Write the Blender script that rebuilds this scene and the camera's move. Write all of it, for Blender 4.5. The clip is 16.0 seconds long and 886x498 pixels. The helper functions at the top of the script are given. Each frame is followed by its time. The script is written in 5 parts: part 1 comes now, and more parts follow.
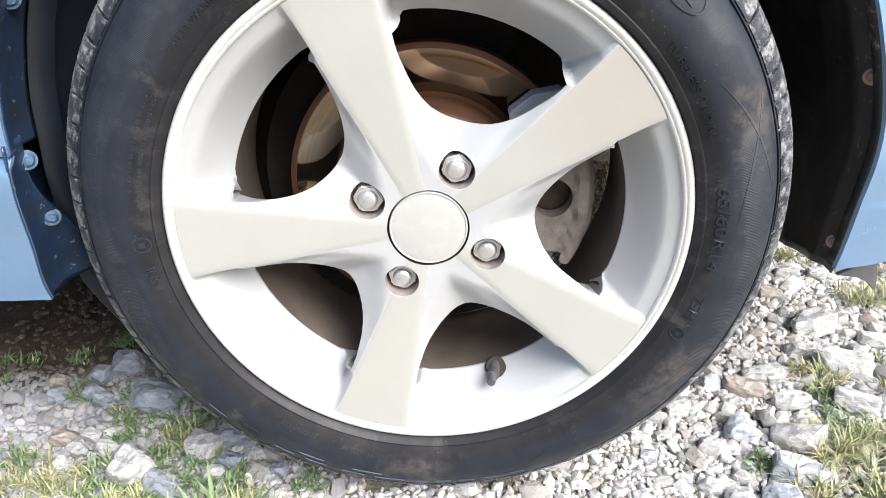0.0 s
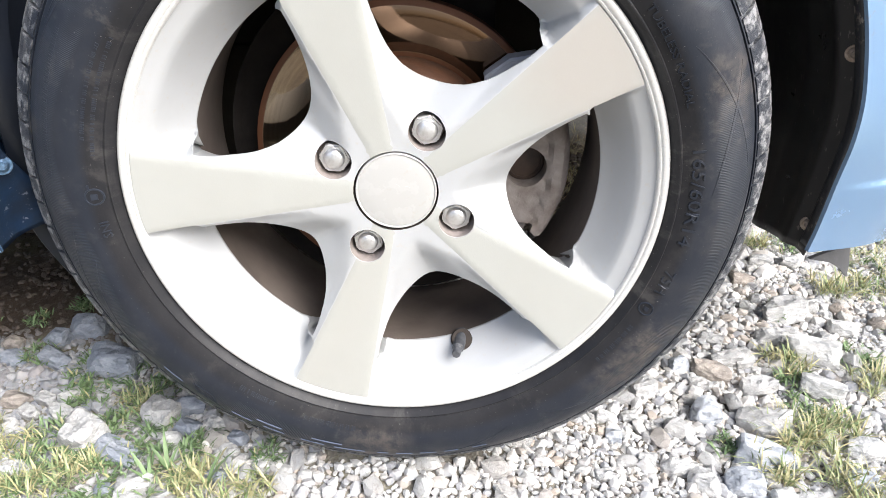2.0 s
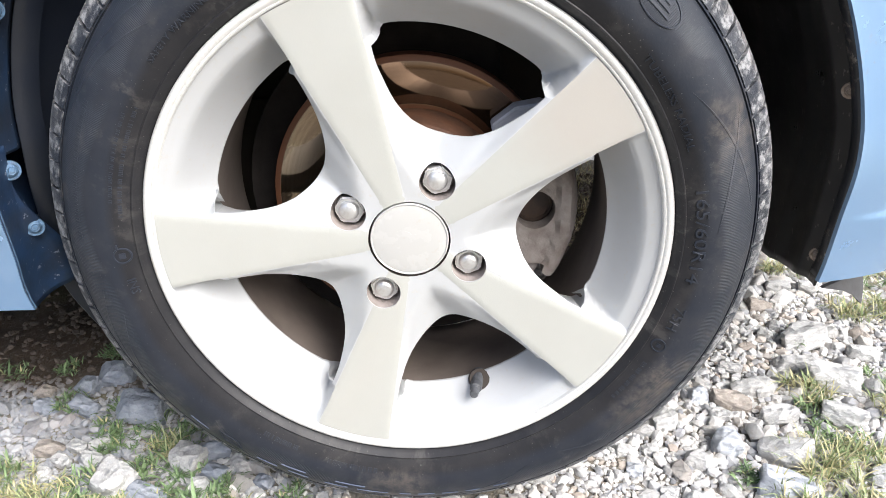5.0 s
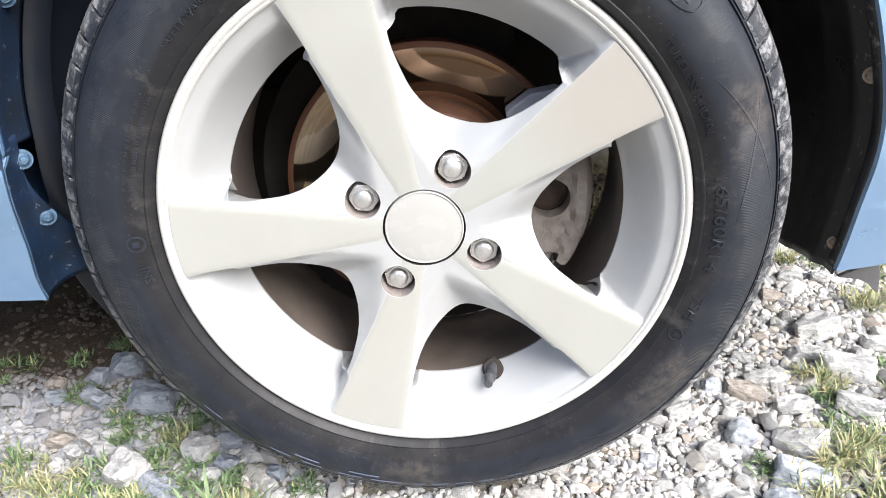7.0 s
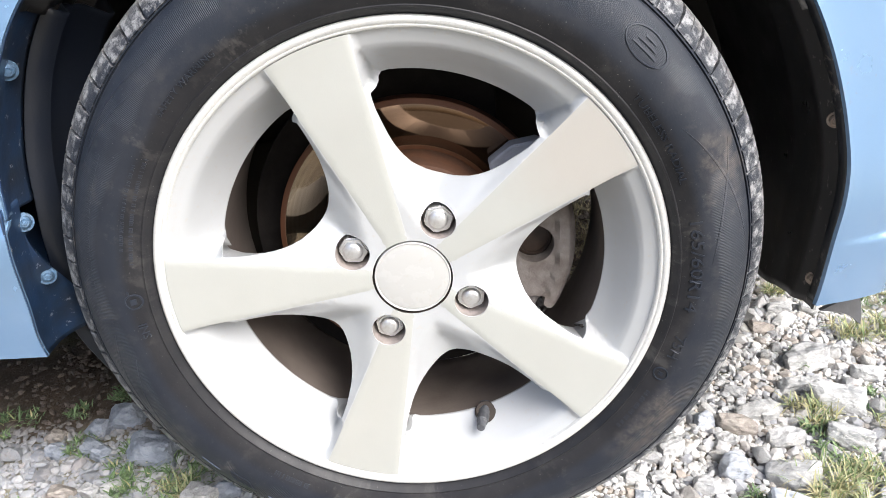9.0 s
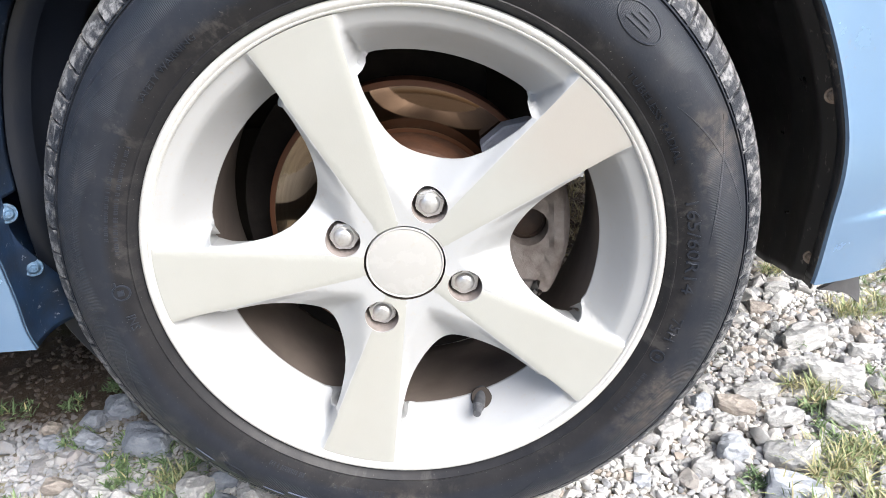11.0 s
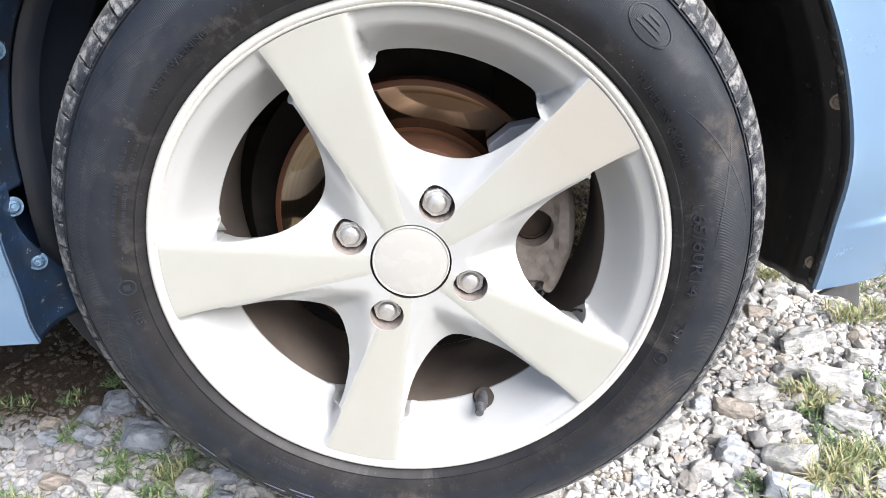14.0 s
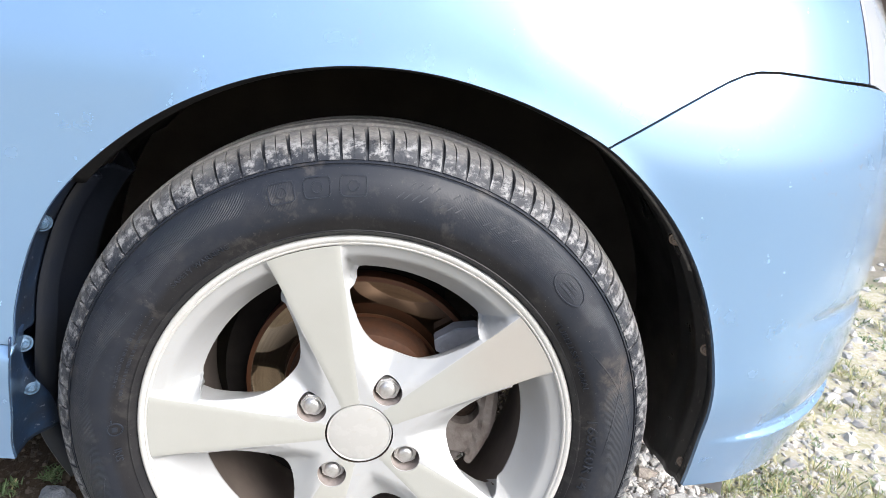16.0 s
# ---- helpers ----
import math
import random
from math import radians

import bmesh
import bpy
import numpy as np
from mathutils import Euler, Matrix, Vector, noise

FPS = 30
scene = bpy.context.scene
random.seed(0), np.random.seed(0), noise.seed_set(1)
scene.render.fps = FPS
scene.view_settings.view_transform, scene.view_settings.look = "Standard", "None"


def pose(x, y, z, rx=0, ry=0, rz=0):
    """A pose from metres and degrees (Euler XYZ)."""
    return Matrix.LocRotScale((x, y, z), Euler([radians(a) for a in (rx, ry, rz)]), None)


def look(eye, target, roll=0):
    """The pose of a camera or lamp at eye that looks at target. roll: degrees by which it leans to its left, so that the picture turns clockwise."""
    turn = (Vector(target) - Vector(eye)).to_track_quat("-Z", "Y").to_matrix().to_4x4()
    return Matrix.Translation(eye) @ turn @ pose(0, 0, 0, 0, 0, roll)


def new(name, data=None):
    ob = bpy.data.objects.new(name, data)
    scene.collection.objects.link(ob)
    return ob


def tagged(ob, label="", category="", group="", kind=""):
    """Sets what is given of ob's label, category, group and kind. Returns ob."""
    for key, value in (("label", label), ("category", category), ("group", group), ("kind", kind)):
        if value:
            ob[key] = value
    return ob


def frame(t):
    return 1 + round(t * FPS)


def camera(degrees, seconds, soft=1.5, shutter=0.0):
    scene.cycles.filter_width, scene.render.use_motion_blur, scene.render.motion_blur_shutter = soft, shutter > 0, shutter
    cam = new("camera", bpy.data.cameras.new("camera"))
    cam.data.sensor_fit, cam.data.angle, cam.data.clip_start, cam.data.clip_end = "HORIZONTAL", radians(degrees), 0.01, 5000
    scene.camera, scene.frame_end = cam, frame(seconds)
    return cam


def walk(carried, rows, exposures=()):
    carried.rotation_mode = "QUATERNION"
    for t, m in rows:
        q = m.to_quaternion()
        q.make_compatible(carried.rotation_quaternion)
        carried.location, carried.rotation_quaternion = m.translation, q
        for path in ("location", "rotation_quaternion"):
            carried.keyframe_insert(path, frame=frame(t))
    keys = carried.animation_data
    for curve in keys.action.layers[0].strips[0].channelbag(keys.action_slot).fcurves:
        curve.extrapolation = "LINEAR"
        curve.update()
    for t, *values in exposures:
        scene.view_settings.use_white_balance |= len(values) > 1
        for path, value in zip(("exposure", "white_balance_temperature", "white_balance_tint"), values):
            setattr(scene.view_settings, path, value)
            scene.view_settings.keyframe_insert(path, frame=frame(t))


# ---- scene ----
cam = camera(65.69, 16.0, 0.75)
ROWS = [
    (0.0, 0.0237, -0.4566, 0.4932, 62.98, 2.07, 0.57),
    (0.5, 0.0221, -0.4637, 0.4937, 63.90, 1.13, 1.17),
    (1.0, 0.0205, -0.4595, 0.4870, 63.80, 0.15, 1.18),
    (1.5, 0.0300, -0.4562, 0.4847, 63.03, -0.12, 0.38),
    (2.0, 0.0333, -0.4494, 0.4727, 61.75, -0.57, 0.12),
    (2.5, 0.0363, -0.4515, 0.4767, 61.56, -0.24, 0.00),
    (3.0, 0.0373, -0.4548, 0.4829, 62.05, 0.57, -0.78),
    (3.5, 0.0401, -0.4560, 0.4899, 63.70, 1.08, -0.95),
    (4.0, 0.0420, -0.4611, 0.4953, 64.47, 1.40, -0.27),
    (6.5, 0.0302, -0.4508, 0.4863, 63.24, 2.21, 1.04),
    (7.0, 0.0296, -0.4551, 0.4870, 63.50, 2.17, 0.91),
    (7.5, 0.0315, -0.4597, 0.4924, 64.40, 2.63, 1.08),
    (8.0, 0.0366, -0.4633, 0.4993, 65.11, 3.52, 1.16),
    (8.5, 0.0372, -0.4675, 0.5029, 65.99, 3.52, 0.73),
    (9.0, 0.0394, -0.4665, 0.5038, 66.36, 3.64, 0.14),
    (9.5, 0.0413, -0.4632, 0.5044, 66.20, 4.28, -0.39),
    (10.0, 0.0424, -0.4571, 0.5023, 65.51, 4.50, -0.66),
    (12.5, 0.0452, -0.4592, 0.4996, 64.88, 4.24, -0.02),
    (13.0, 0.0486, -0.4581, 0.4984, 65.00, 4.18, -0.27),
    (13.5, 0.0453, -0.4525, 0.4946, 64.75, 4.18, -0.32),
    (14.0, 0.0343, -0.4601, 0.5002, 65.11, 3.46, -0.49),
    (14.2, 0.0300, -0.4564, 0.5094, 65.67, 3.25, -1.64),
    (14.3, 0.0235, -0.4565, 0.5169, 65.62, 2.40, -2.30),
    (14.5, 0.0162, -0.4674, 0.5217, 66.33, -0.05, -3.06),
    (14.7, 0.0155, -0.4747, 0.5443, 67.73, -1.72, -3.75),
    (15.0, 0.0177, -0.4841, 0.5757, 69.35, -1.28, -6.49),
    (15.2, 0.0194, -0.4974, 0.5984, 69.92, -1.63, -6.30),
    (15.3, 0.0190, -0.5016, 0.6068, 69.44, -1.10, -6.20),
    (15.5, 0.0098, -0.5122, 0.6108, 69.53, -1.26, -5.78),
    (15.7, 0.0155, -0.5250, 0.6151, 70.66, -2.33, -3.22),
    (15.8, 0.0163, -0.5310, 0.6223, 71.20, -3.05, -2.37),
    (16.0, 0.0121, -0.5360, 0.6389, 71.65, -6.00, -2.83),
]
walk(cam, [(t, pose(x, y, z, rx, ry, rz)) for t, x, y, z, rx, ry, rz in ROWS], [(0.0, 0.77), (14.5, 0.77), (16.0, 0.62)])
from mathutils.geometry import delaunay_2d_cdt
from collections import defaultdict

# ---- world and light ----
world = bpy.data.worlds.new("sky")
scene.world = world
world.use_nodes = True
wn, wl = world.node_tree.nodes, world.node_tree.links
wn.clear()
sky = wn.new("ShaderNodeTexSky")
sky.sky_type, sky.sun_disc = "NISHITA", False
sky.sun_elevation, sky.sun_rotation = radians(43), radians(137)
sky.air_density, sky.dust_density, sky.ozone_density = 1.0, 5.0, 3.0
back = wn.new("ShaderNodeBackground")
back.inputs[1].default_value = 0.14
wout = wn.new("ShaderNodeOutputWorld")
wl.new(sky.outputs[0], back.inputs[0])
wl.new(back.outputs[0], wout.inputs[0])

sun = new("sun", bpy.data.lights.new("sun", "SUN"))
sun.data.energy, sun.data.angle, sun.data.color = 3.45, radians(39), (0.99, 0.99, 1.0)
sun.matrix_world = look((1.85, -1.98, 2.6), (0, 0, 0.0))


# ---- materials ----
class Nodes:
    """A small builder for procedural surfaces."""

    def __init__(self, name):
        self.mat = bpy.data.materials.new(name)
        self.mat.use_nodes = True
        self.tree = self.mat.node_tree
        self.bsdf = self.tree.nodes["Principled BSDF"]
        self.co = self.tree.nodes.new("ShaderNodeTexCoord").outputs["Object"]

    def add(self, kind, **inputs):
        n = self.tree.nodes.new(kind)
        for k, v in inputs.items():
            self.put(n.inputs[k.replace("_", " ")], v)
        return n

    def put(self, socket, v):
        if hasattr(v, "is_output"):
            self.tree.links.new(v, socket)
        else:
            socket.default_value = v

    def noise(self, scale, detail=5.0, rough=0.55, stretch=None):
        co = self.co
        if stretch:
            m = self.add("ShaderNodeMapping", Vector=co)
            m.inputs["Scale"].default_value = stretch
            co = m.outputs[0]
        return self.add("ShaderNodeTexNoise", Vector=co, Scale=scale, Detail=detail, Roughness=rough).outputs["Fac"]

    def voronoi(self, scale, feature="F1", out="Distance"):
        n = self.add("ShaderNodeTexVoronoi", Vector=self.co, Scale=scale)
        n.feature = feature
        return n.outputs[out]

    def ramp(self, fac, *stops):
        n = self.add("ShaderNodeValToRGB", Fac=fac)
        e = n.color_ramp.elements
        while len(e) < len(stops):
            e.new(0.5)
        for el, (p, c) in zip(e, stops):
            el.position = p
            el.color = (c, c, c, 1) if isinstance(c, (int, float)) else (*c, 1)
        return n.outputs[0]

    def mix(self, fac, a, b, blend="MIX"):
        n = self.tree.nodes.new("ShaderNodeMix")
        n.data_type, n.blend_type = "RGBA", blend
        for s, v in ((n.inputs[0], fac), (n.inputs[6], a), (n.inputs[7], b)):
            if isinstance(v, tuple) and len(v) == 3:
                v = (*v, 1)
            self.put(s, v)
        return n.outputs[2]

    def math(self, op, a, b=0.0):
        n = self.tree.nodes.new("ShaderNodeMath")
        n.operation = op
        self.put(n.inputs[0], a)
        self.put(n.inputs[1], b)
        return n.outputs[0]

    def bump(self, height, strength=0.3, distance=0.001, normal=None):
        n = self.add("ShaderNodeBump", Height=height, Strength=strength, Distance=distance)
        if normal is not None:
            self.put(n.inputs["Normal"], normal)
        return n.outputs[0]

    def axes(self):
        s = self.add("ShaderNodeSeparateXYZ", Vector=self.co)
        return s.outputs[0], s.outputs[1], s.outputs[2]

    def done(self, color, rough=0.5, metal=0.0, normal=None, coat=0.0, coat_rough=0.03, spec=None):
        b = self.bsdf.inputs
        self.put(b["Base Color"], (*color, 1) if isinstance(color, tuple) and len(color) == 3 else color)
        self.put(b["Roughness"], rough)
        self.put(b["Metallic"], metal)
        self.put(b["Coat Weight"], coat)
        self.put(b["Coat Roughness"], coat_rough)
        if spec is not None:
            self.put(b["Specular IOR Level"], spec)
        if normal is not None:
            self.put(b["Normal"], normal)
        return self.mat


def m_machined():
    n = Nodes("machined face")
    cloud = n.noise(9, 4)
    spot = n.ramp(n.noise(420, 3), (0.68, 0.0), (0.76, 1.0))
    c = n.mix(n.ramp(cloud, (0.35, 0.0), (0.7, 1.0)), (0.432, 0.437, 0.408), (0.406, 0.407, 0.376))
    c = n.mix(n.ramp(n.noise(5.5, 5, 0.6), (0.54, 0.0), (0.70, 0.12)), c, (0.42, 0.39, 0.34))
    # a brownish stain on the outer half of one spoke
    far = n.add("ShaderNodeVectorMath")
    far.operation = "DISTANCE"
    n.put(far.inputs[0], n.co)
    far.inputs[1].default_value = (0.128, 0.003, 0.096)
    reach = n.math("ADD", n.math("MULTIPLY", far.outputs["Value"], 10.0), n.math("MULTIPLY", n.math("SUBTRACT", n.noise(35, 6, 0.65), 0.5), 0.5))
    c = n.mix(n.ramp(reach, (0.22, 0.5), (0.62, 0.0)), c, (0.40, 0.355, 0.315))
    c = n.mix(n.math("MULTIPLY", spot, n.ramp(n.noise(22, 3), (0.5, 0.0), (0.68, 0.55))), c, (0.42, 0.36, 0.28))
    return n.done(c, n.ramp(n.noise(60), (0.3, 0.42), (0.7, 0.58)), 0.15, n.bump(n.noise(900, 3), 0.06))


def m_silver():
    n = Nodes("silver paint")
    c = n.mix(n.ramp(n.noise(11, 4), (0.35, 0.0), (0.75, 1.0)), (0.49, 0.502, 0.512), (0.435, 0.442, 0.442))
    c = n.mix(n.math("MULTIPLY", n.ramp(n.noise(260, 4), (0.6, 0.0), (0.72, 1.0)), 0.35), c, (0.48, 0.43, 0.36))
    return n.done(c, n.ramp(n.noise(45), (0.3, 0.32), (0.7, 0.46)), 0.18, n.bump(n.noise(700, 3), 0.05))


def m_rim_inner():
    n = Nodes("dusty barrel")
    c = n.mix(n.ramp(n.noise(18, 6), (0.3, 0.0), (0.75, 1.0)), (0.165, 0.135, 0.117), (0.092, 0.075, 0.064))
    return n.done(c, 0.75, 0.1, n.bump(n.noise(300), 0.2))


def m_lip():
    n = Nodes("scuffed lip")
    c = n.mix(n.ramp(n.noise(420, 6, 0.7), (0.52, 0.0), (0.66, 0.55)), (0.64, 0.64, 0.62), (0.50, 0.48, 0.45))
    c = n.mix(n.ramp(n.noise(40, 5), (0.5, 0.0), (0.7, 0.5)), c, (0.58, 0.57, 0.53))
    return n.done(c, 0.45, 0.25, n.bump(n.noise(500, 4), 0.06))


def m_chrome():
    n = Nodes("chrome nut")
    c = n.mix(n.ramp(n.noise(300, 4), (0.45, 0.0), (0.75, 1.0)), (0.74, 0.74, 0.74), (0.62, 0.61, 0.59))
    return n.done(c, n.ramp(n.noise(90), (0.3, 0.34), (0.7, 0.44)), 0.85)


def m_cap():
    n = Nodes("worn cap")
    flake = n.ramp(n.noise(75, 3, 0.6), (0.52, 0.0), (0.55, 1.0))
    c = n.mix(flake, (0.455, 0.452, 0.435), (0.475, 0.472, 0.455))
    c = n.mix(n.ramp(n.noise(220, 5), (0.62, 0.0), (0.70, 0.35)), c, (0.45, 0.40, 0.34))
    return n.done(c, n.ramp(n.noise(120), (0.35, 0.3), (0.65, 0.5)), 0.1, n.bump(flake, 0.10, 0.0002))


def m_rubber(name, scuff, hatch=False, pale=1.0):
    n = Nodes(name)
    x, y, z = n.axes()
    rad = n.math("SQRT", n.math("ADD", n.math("MULTIPLY", x, x), n.math("MULTIPLY", z, z)))
    if scuff:
        pick = n.tree.nodes.new("ShaderNodeObjectInfo").outputs["Random"]
        shift = n.add("ShaderNodeVectorMath")
        n.put(shift.inputs[0], n.co)
        n.put(shift.inputs[1], n.math("MULTIPLY", pick, 9.0))
        n.co = shift.outputs[0]
    c = n.mix(n.ramp(n.noise(14, 5), (0.35, 0.0), (0.7, 1.0)), tuple(pale * q for q in (0.0125, 0.0160, 0.0240)), tuple(pale * q for q in (0.0195, 0.0235, 0.0325)))
    if hatch:
        # the bead side is browner and darker, the outer side blue-black
        bead = n.ramp(n.math("MULTIPLY", n.math("SUBTRACT", n.math("ADD", rad, n.math("MULTIPLY", n.noise(20, 4), 0.006)), 0.2100), 80.0), (0.30, 1.0), (0.85, 0.0))
        c = n.mix(n.math("MULTIPLY", bead, 0.75), c, (0.0115, 0.0105, 0.0108))
    # smears of dust with fairly crisp edges
    dust = n.math("MULTIPLY", n.ramp(n.noise(21, 8, 0.70), (0.50, 0.0), (0.60, 1.0)), n.ramp(n.noise(7, 2), (0.46, 0.0), (0.60, 1.0)))
    c = n.mix(n.math("MULTIPLY", dust, 0.18), c, (0.085, 0.078, 0.072))
    overlay = n.math("MULTIPLY", n.ramp(n.noise(38, 6, 0.65), (0.44, 0.0), (0.66, 1.0)), 0.09)
    c = n.mix(overlay, c, (0.085, 0.080, 0.078))
    c = n.mix(n.math("MULTIPLY", n.ramp(n.noise(700, 2), (0.71, 0.0), (0.75, 1.0)), 0.4), c, (0.30, 0.28, 0.26))
    grain = n.noise(500, 3)
    normal = n.bump(grain, 0.12)
    rough = n.ramp(n.noise(30, 4), (0.3, 0.40), (0.7, 0.56))
    if scuff:
        wear = n.noise(130, 6, 0.65)
        crown = n.ramp(n.math("ADD", n.math("MULTIPLY", y, 32.0), n.math("MULTIPLY", n.math("SUBTRACT", wear, 0.5), 1.4)), (0.44, 0.0), (0.95, 1.0))
        top = n.ramp(n.math("MULTIPLY", y, 20.0), (0.132, 0.204), (0.196, 0.336), (0.316, 0.528), (0.48, 0.672), (0.65, 0.744), (0.81, 0.78), (0.94, 0.804))
        sunk = n.math("SUBTRACT", top, n.math("MULTIPLY", n.math("SUBTRACT", rad, 0.25), 30.0))
        groove = n.math("MAXIMUM", n.ramp(sunk, (0.02, 1.0), (0.08, 0.12)), n.ramp(n.math("MULTIPLY", y, 20.0), (0.95, 0.0), (1.0, 1.0)))
        dirt = n.mix(n.ramp(n.noise(240, 5, 0.7), (0.35, 0.0), (0.68, 1.0)), (0.28, 0.267, 0.25), (0.16, 0.152, 0.142))
        c = n.mix(n.math("MULTIPLY", n.math("MULTIPLY", crown, groove), n.ramp(n.noise(45, 4), (0.30, 0.62), (0.62, 0.97))), c, dirt)
        chalk = n.math("MULTIPLY", n.ramp(n.noise(110, 7, 0.72), (0.48, 0.0), (0.61, 0.95)), n.math("MAXIMUM", n.ramp(n.noise(13, 3), (0.46, 0.05), (0.66, 0.4)), n.ramp(n.math("ADD", x, n.math("MULTIPLY", z, 0.25)), (0.17, 0.0), (0.25, 0.8))))
        low = n.math("MULTIPLY", n.ramp(y, (0.0045, 0.0), (0.0085, 1.0)), n.ramp(y, (0.019, 1.0), (0.028, 0.12)))
        haze = n.math("MULTIPLY", n.ramp(n.noise(60, 6, 0.65), (0.38, 0.0), (0.62, 0.5)), n.ramp(y, (0.0065, 0.0), (0.012, 1.0)))
        c = n.mix(haze, c, (0.13, 0.135, 0.145))
        c = n.mix(n.math("MULTIPLY", chalk, low), c, (0.40, 0.40, 0.40))
        normal = n.bump(n.noise(320, 6, 0.7), 0.55, 0.0012)
        rough = n.ramp(crown, (0.0, 0.45), (1.0, 0.8))
    if hatch:
        # fine radial ribs moulded into the outer part of the sidewall
        ang = n.math("ARCTAN2", z, x)
        warp = n.math("MULTIPLY", n.math("SINE", n.math("MULTIPLY", ang, 8.0)), 0.005)
        band = n.math("MULTIPLY", n.ramp(n.math("ADD", rad, warp), (0.2270, 0.0), (0.2282, 1.0)), n.ramp(rad, (0.2490, 1.0), (0.2500, 0.0)))
        band = n.math("MULTIPLY", band, n.ramp(n.noise(13, 3), (0.42, 0.0), (0.47, 1.0)))
        band = n.math("MULTIPLY", band, n.ramp(n.math("DIVIDE", n.math("ABSOLUTE", x), rad), (0.25, 0.0), (0.45, 1.0)))
        rib = n.math("MULTIPLY", n.math("SINE", n.math("MULTIPLY", ang, 1180.0)), band)
        c = n.mix(n.math("MULTIPLY", band, 0.30), c, (0.028, 0.033, 0.042))
        c = n.mix(n.ramp(rib, (0.15, 0.0), (0.9, 0.22)), c, (0.050, 0.057, 0.068))
        normal = n.bump(rib, 0.4, 0.0005, normal)
        # scrapes and dried splashes that run outwards
        polar = n.add("ShaderNodeCombineXYZ", X=n.math("MULTIPLY", ang, 7.0), Y=n.math("MULTIPLY", rad, 26.0)).outputs[0]
        smear = n.add("ShaderNodeTexNoise", Vector=polar, Scale=1.6, Detail=8.0, Roughness=0.68).outputs["Fac"]
        smear = n.math("MULTIPLY", n.ramp(smear, (0.54, 0.0), (0.63, 1.0)), n.ramp(n.noise(9, 3), (0.44, 0.08), (0.60, 0.65)))
        c = n.mix(n.math("MULTIPLY", smear, 0.75), c, (0.094, 0.088, 0.083))
        # three dried mud stains: low in front, at the foot, and high in front
        mud = n.add("ShaderNodeTexNoise", Vector=polar, Scale=3.2, Detail=8.0, Roughness=0.7).outputs["Fac"]
        for at, wide, r0, r1 in ((-0.62, 0.24, 0.216, 0.246), (-1.66, 0.16, 0.212, 0.250), (0.36, 0.13, 0.226, 0.252)):
            arc = n.ramp(n.math("ABSOLUTE", n.math("SUBTRACT", ang, at)), (0.3 * wide, 1.0), (wide, 0.0))
            ring = n.math("MULTIPLY", n.ramp(rad, (r0 - 0.006, 0.0), (r0 + 0.004, 1.0)), n.ramp(rad, (r1 - 0.004, 1.0), (r1 + 0.004, 0.0)))
            c = n.mix(n.math("MULTIPLY", n.math("MULTIPLY", arc, ring), n.ramp(mud, (0.40, 0.0), (0.60, 0.62))), c, (0.105, 0.090, 0.077))
    return n.done(c, rough, 0.0, normal, spec=0.33)


def m_rotor():
    n = Nodes("worn brake disc")
    x, y, z = n.axes()
    rad = n.math("SQRT", n.math("ADD", n.math("MULTIPLY", x, x), n.math("MULTIPLY", z, z)))
    comb = n.add("ShaderNodeCombineXYZ", X=n.math("MULTIPLY", rad, 1.0))
    lines = n.add("ShaderNodeTexNoise", Vector=comb.outputs[0], Scale=520.0, Detail=4.0).outputs["Fac"]
    c = n.mix(n.ramp(lines, (0.3, 0.0), (0.7, 1.0)), (0.25, 0.195, 0.138), (0.31, 0.245, 0.176))
    c = n.mix(n.ramp(n.noise(16, 5), (0.45, 0.0), (0.75, 0.35)), c, (0.22, 0.12, 0.07))
    # browner towards the top: the dimmer reflection there is put into the colour
    overlay = n.math("ADD", n.math("MULTIPLY", n.math("ADD", z, n.math("MULTIPLY", x, 0.45)), 9.0), n.math("MULTIPLY", n.math("SUBTRACT", n.noise(30, 5, 0.6), 0.5), 0.5))
    c = n.mix(n.ramp(overlay, (0.45, 0.0), (0.85, 0.75)), c, (0.105, 0.055, 0.032))
    edge = n.ramp(n.math("MULTIPLY", n.math("SUBTRACT", rad, 0.110), 100.0), (0.62, 0.0), (0.72, 1.0))
    root = n.ramp(n.math("MULTIPLY", n.math("SUBTRACT", rad, 0.075), 100.0), (0.62, 1.0), (0.80, 0.0))
    rust = n.math("MAXIMUM", edge, root)
    c = n.mix(rust, c, (0.12, 0.046, 0.020))
    rough = n.mix(rust, n.ramp(lines, (0.3, 0.055), (0.7, 0.11)), (0.6, 0.6, 0.6))
    return n.done(c, rough, n.math("SUBTRACT", 0.95, n.math("MULTIPLY", rust, 0.75)), n.bump(lines, 0.035, 0.0003))


def m_simple(name, a, b, scale, rough, metal=0.0, bump=0.2, fine=None, deep=0.001):
    n = Nodes(name)
    c = n.mix(n.ramp(n.noise(scale, 6, 0.6), (0.35, 0.0), (0.7, 1.0)), a, b)
    return n.done(c, n.ramp(n.noise(scale * 3), (0.3, rough - 0.07), (0.7, rough + 0.07)), metal, n.bump(n.noise(fine or scale * 12, 4), bump, deep))


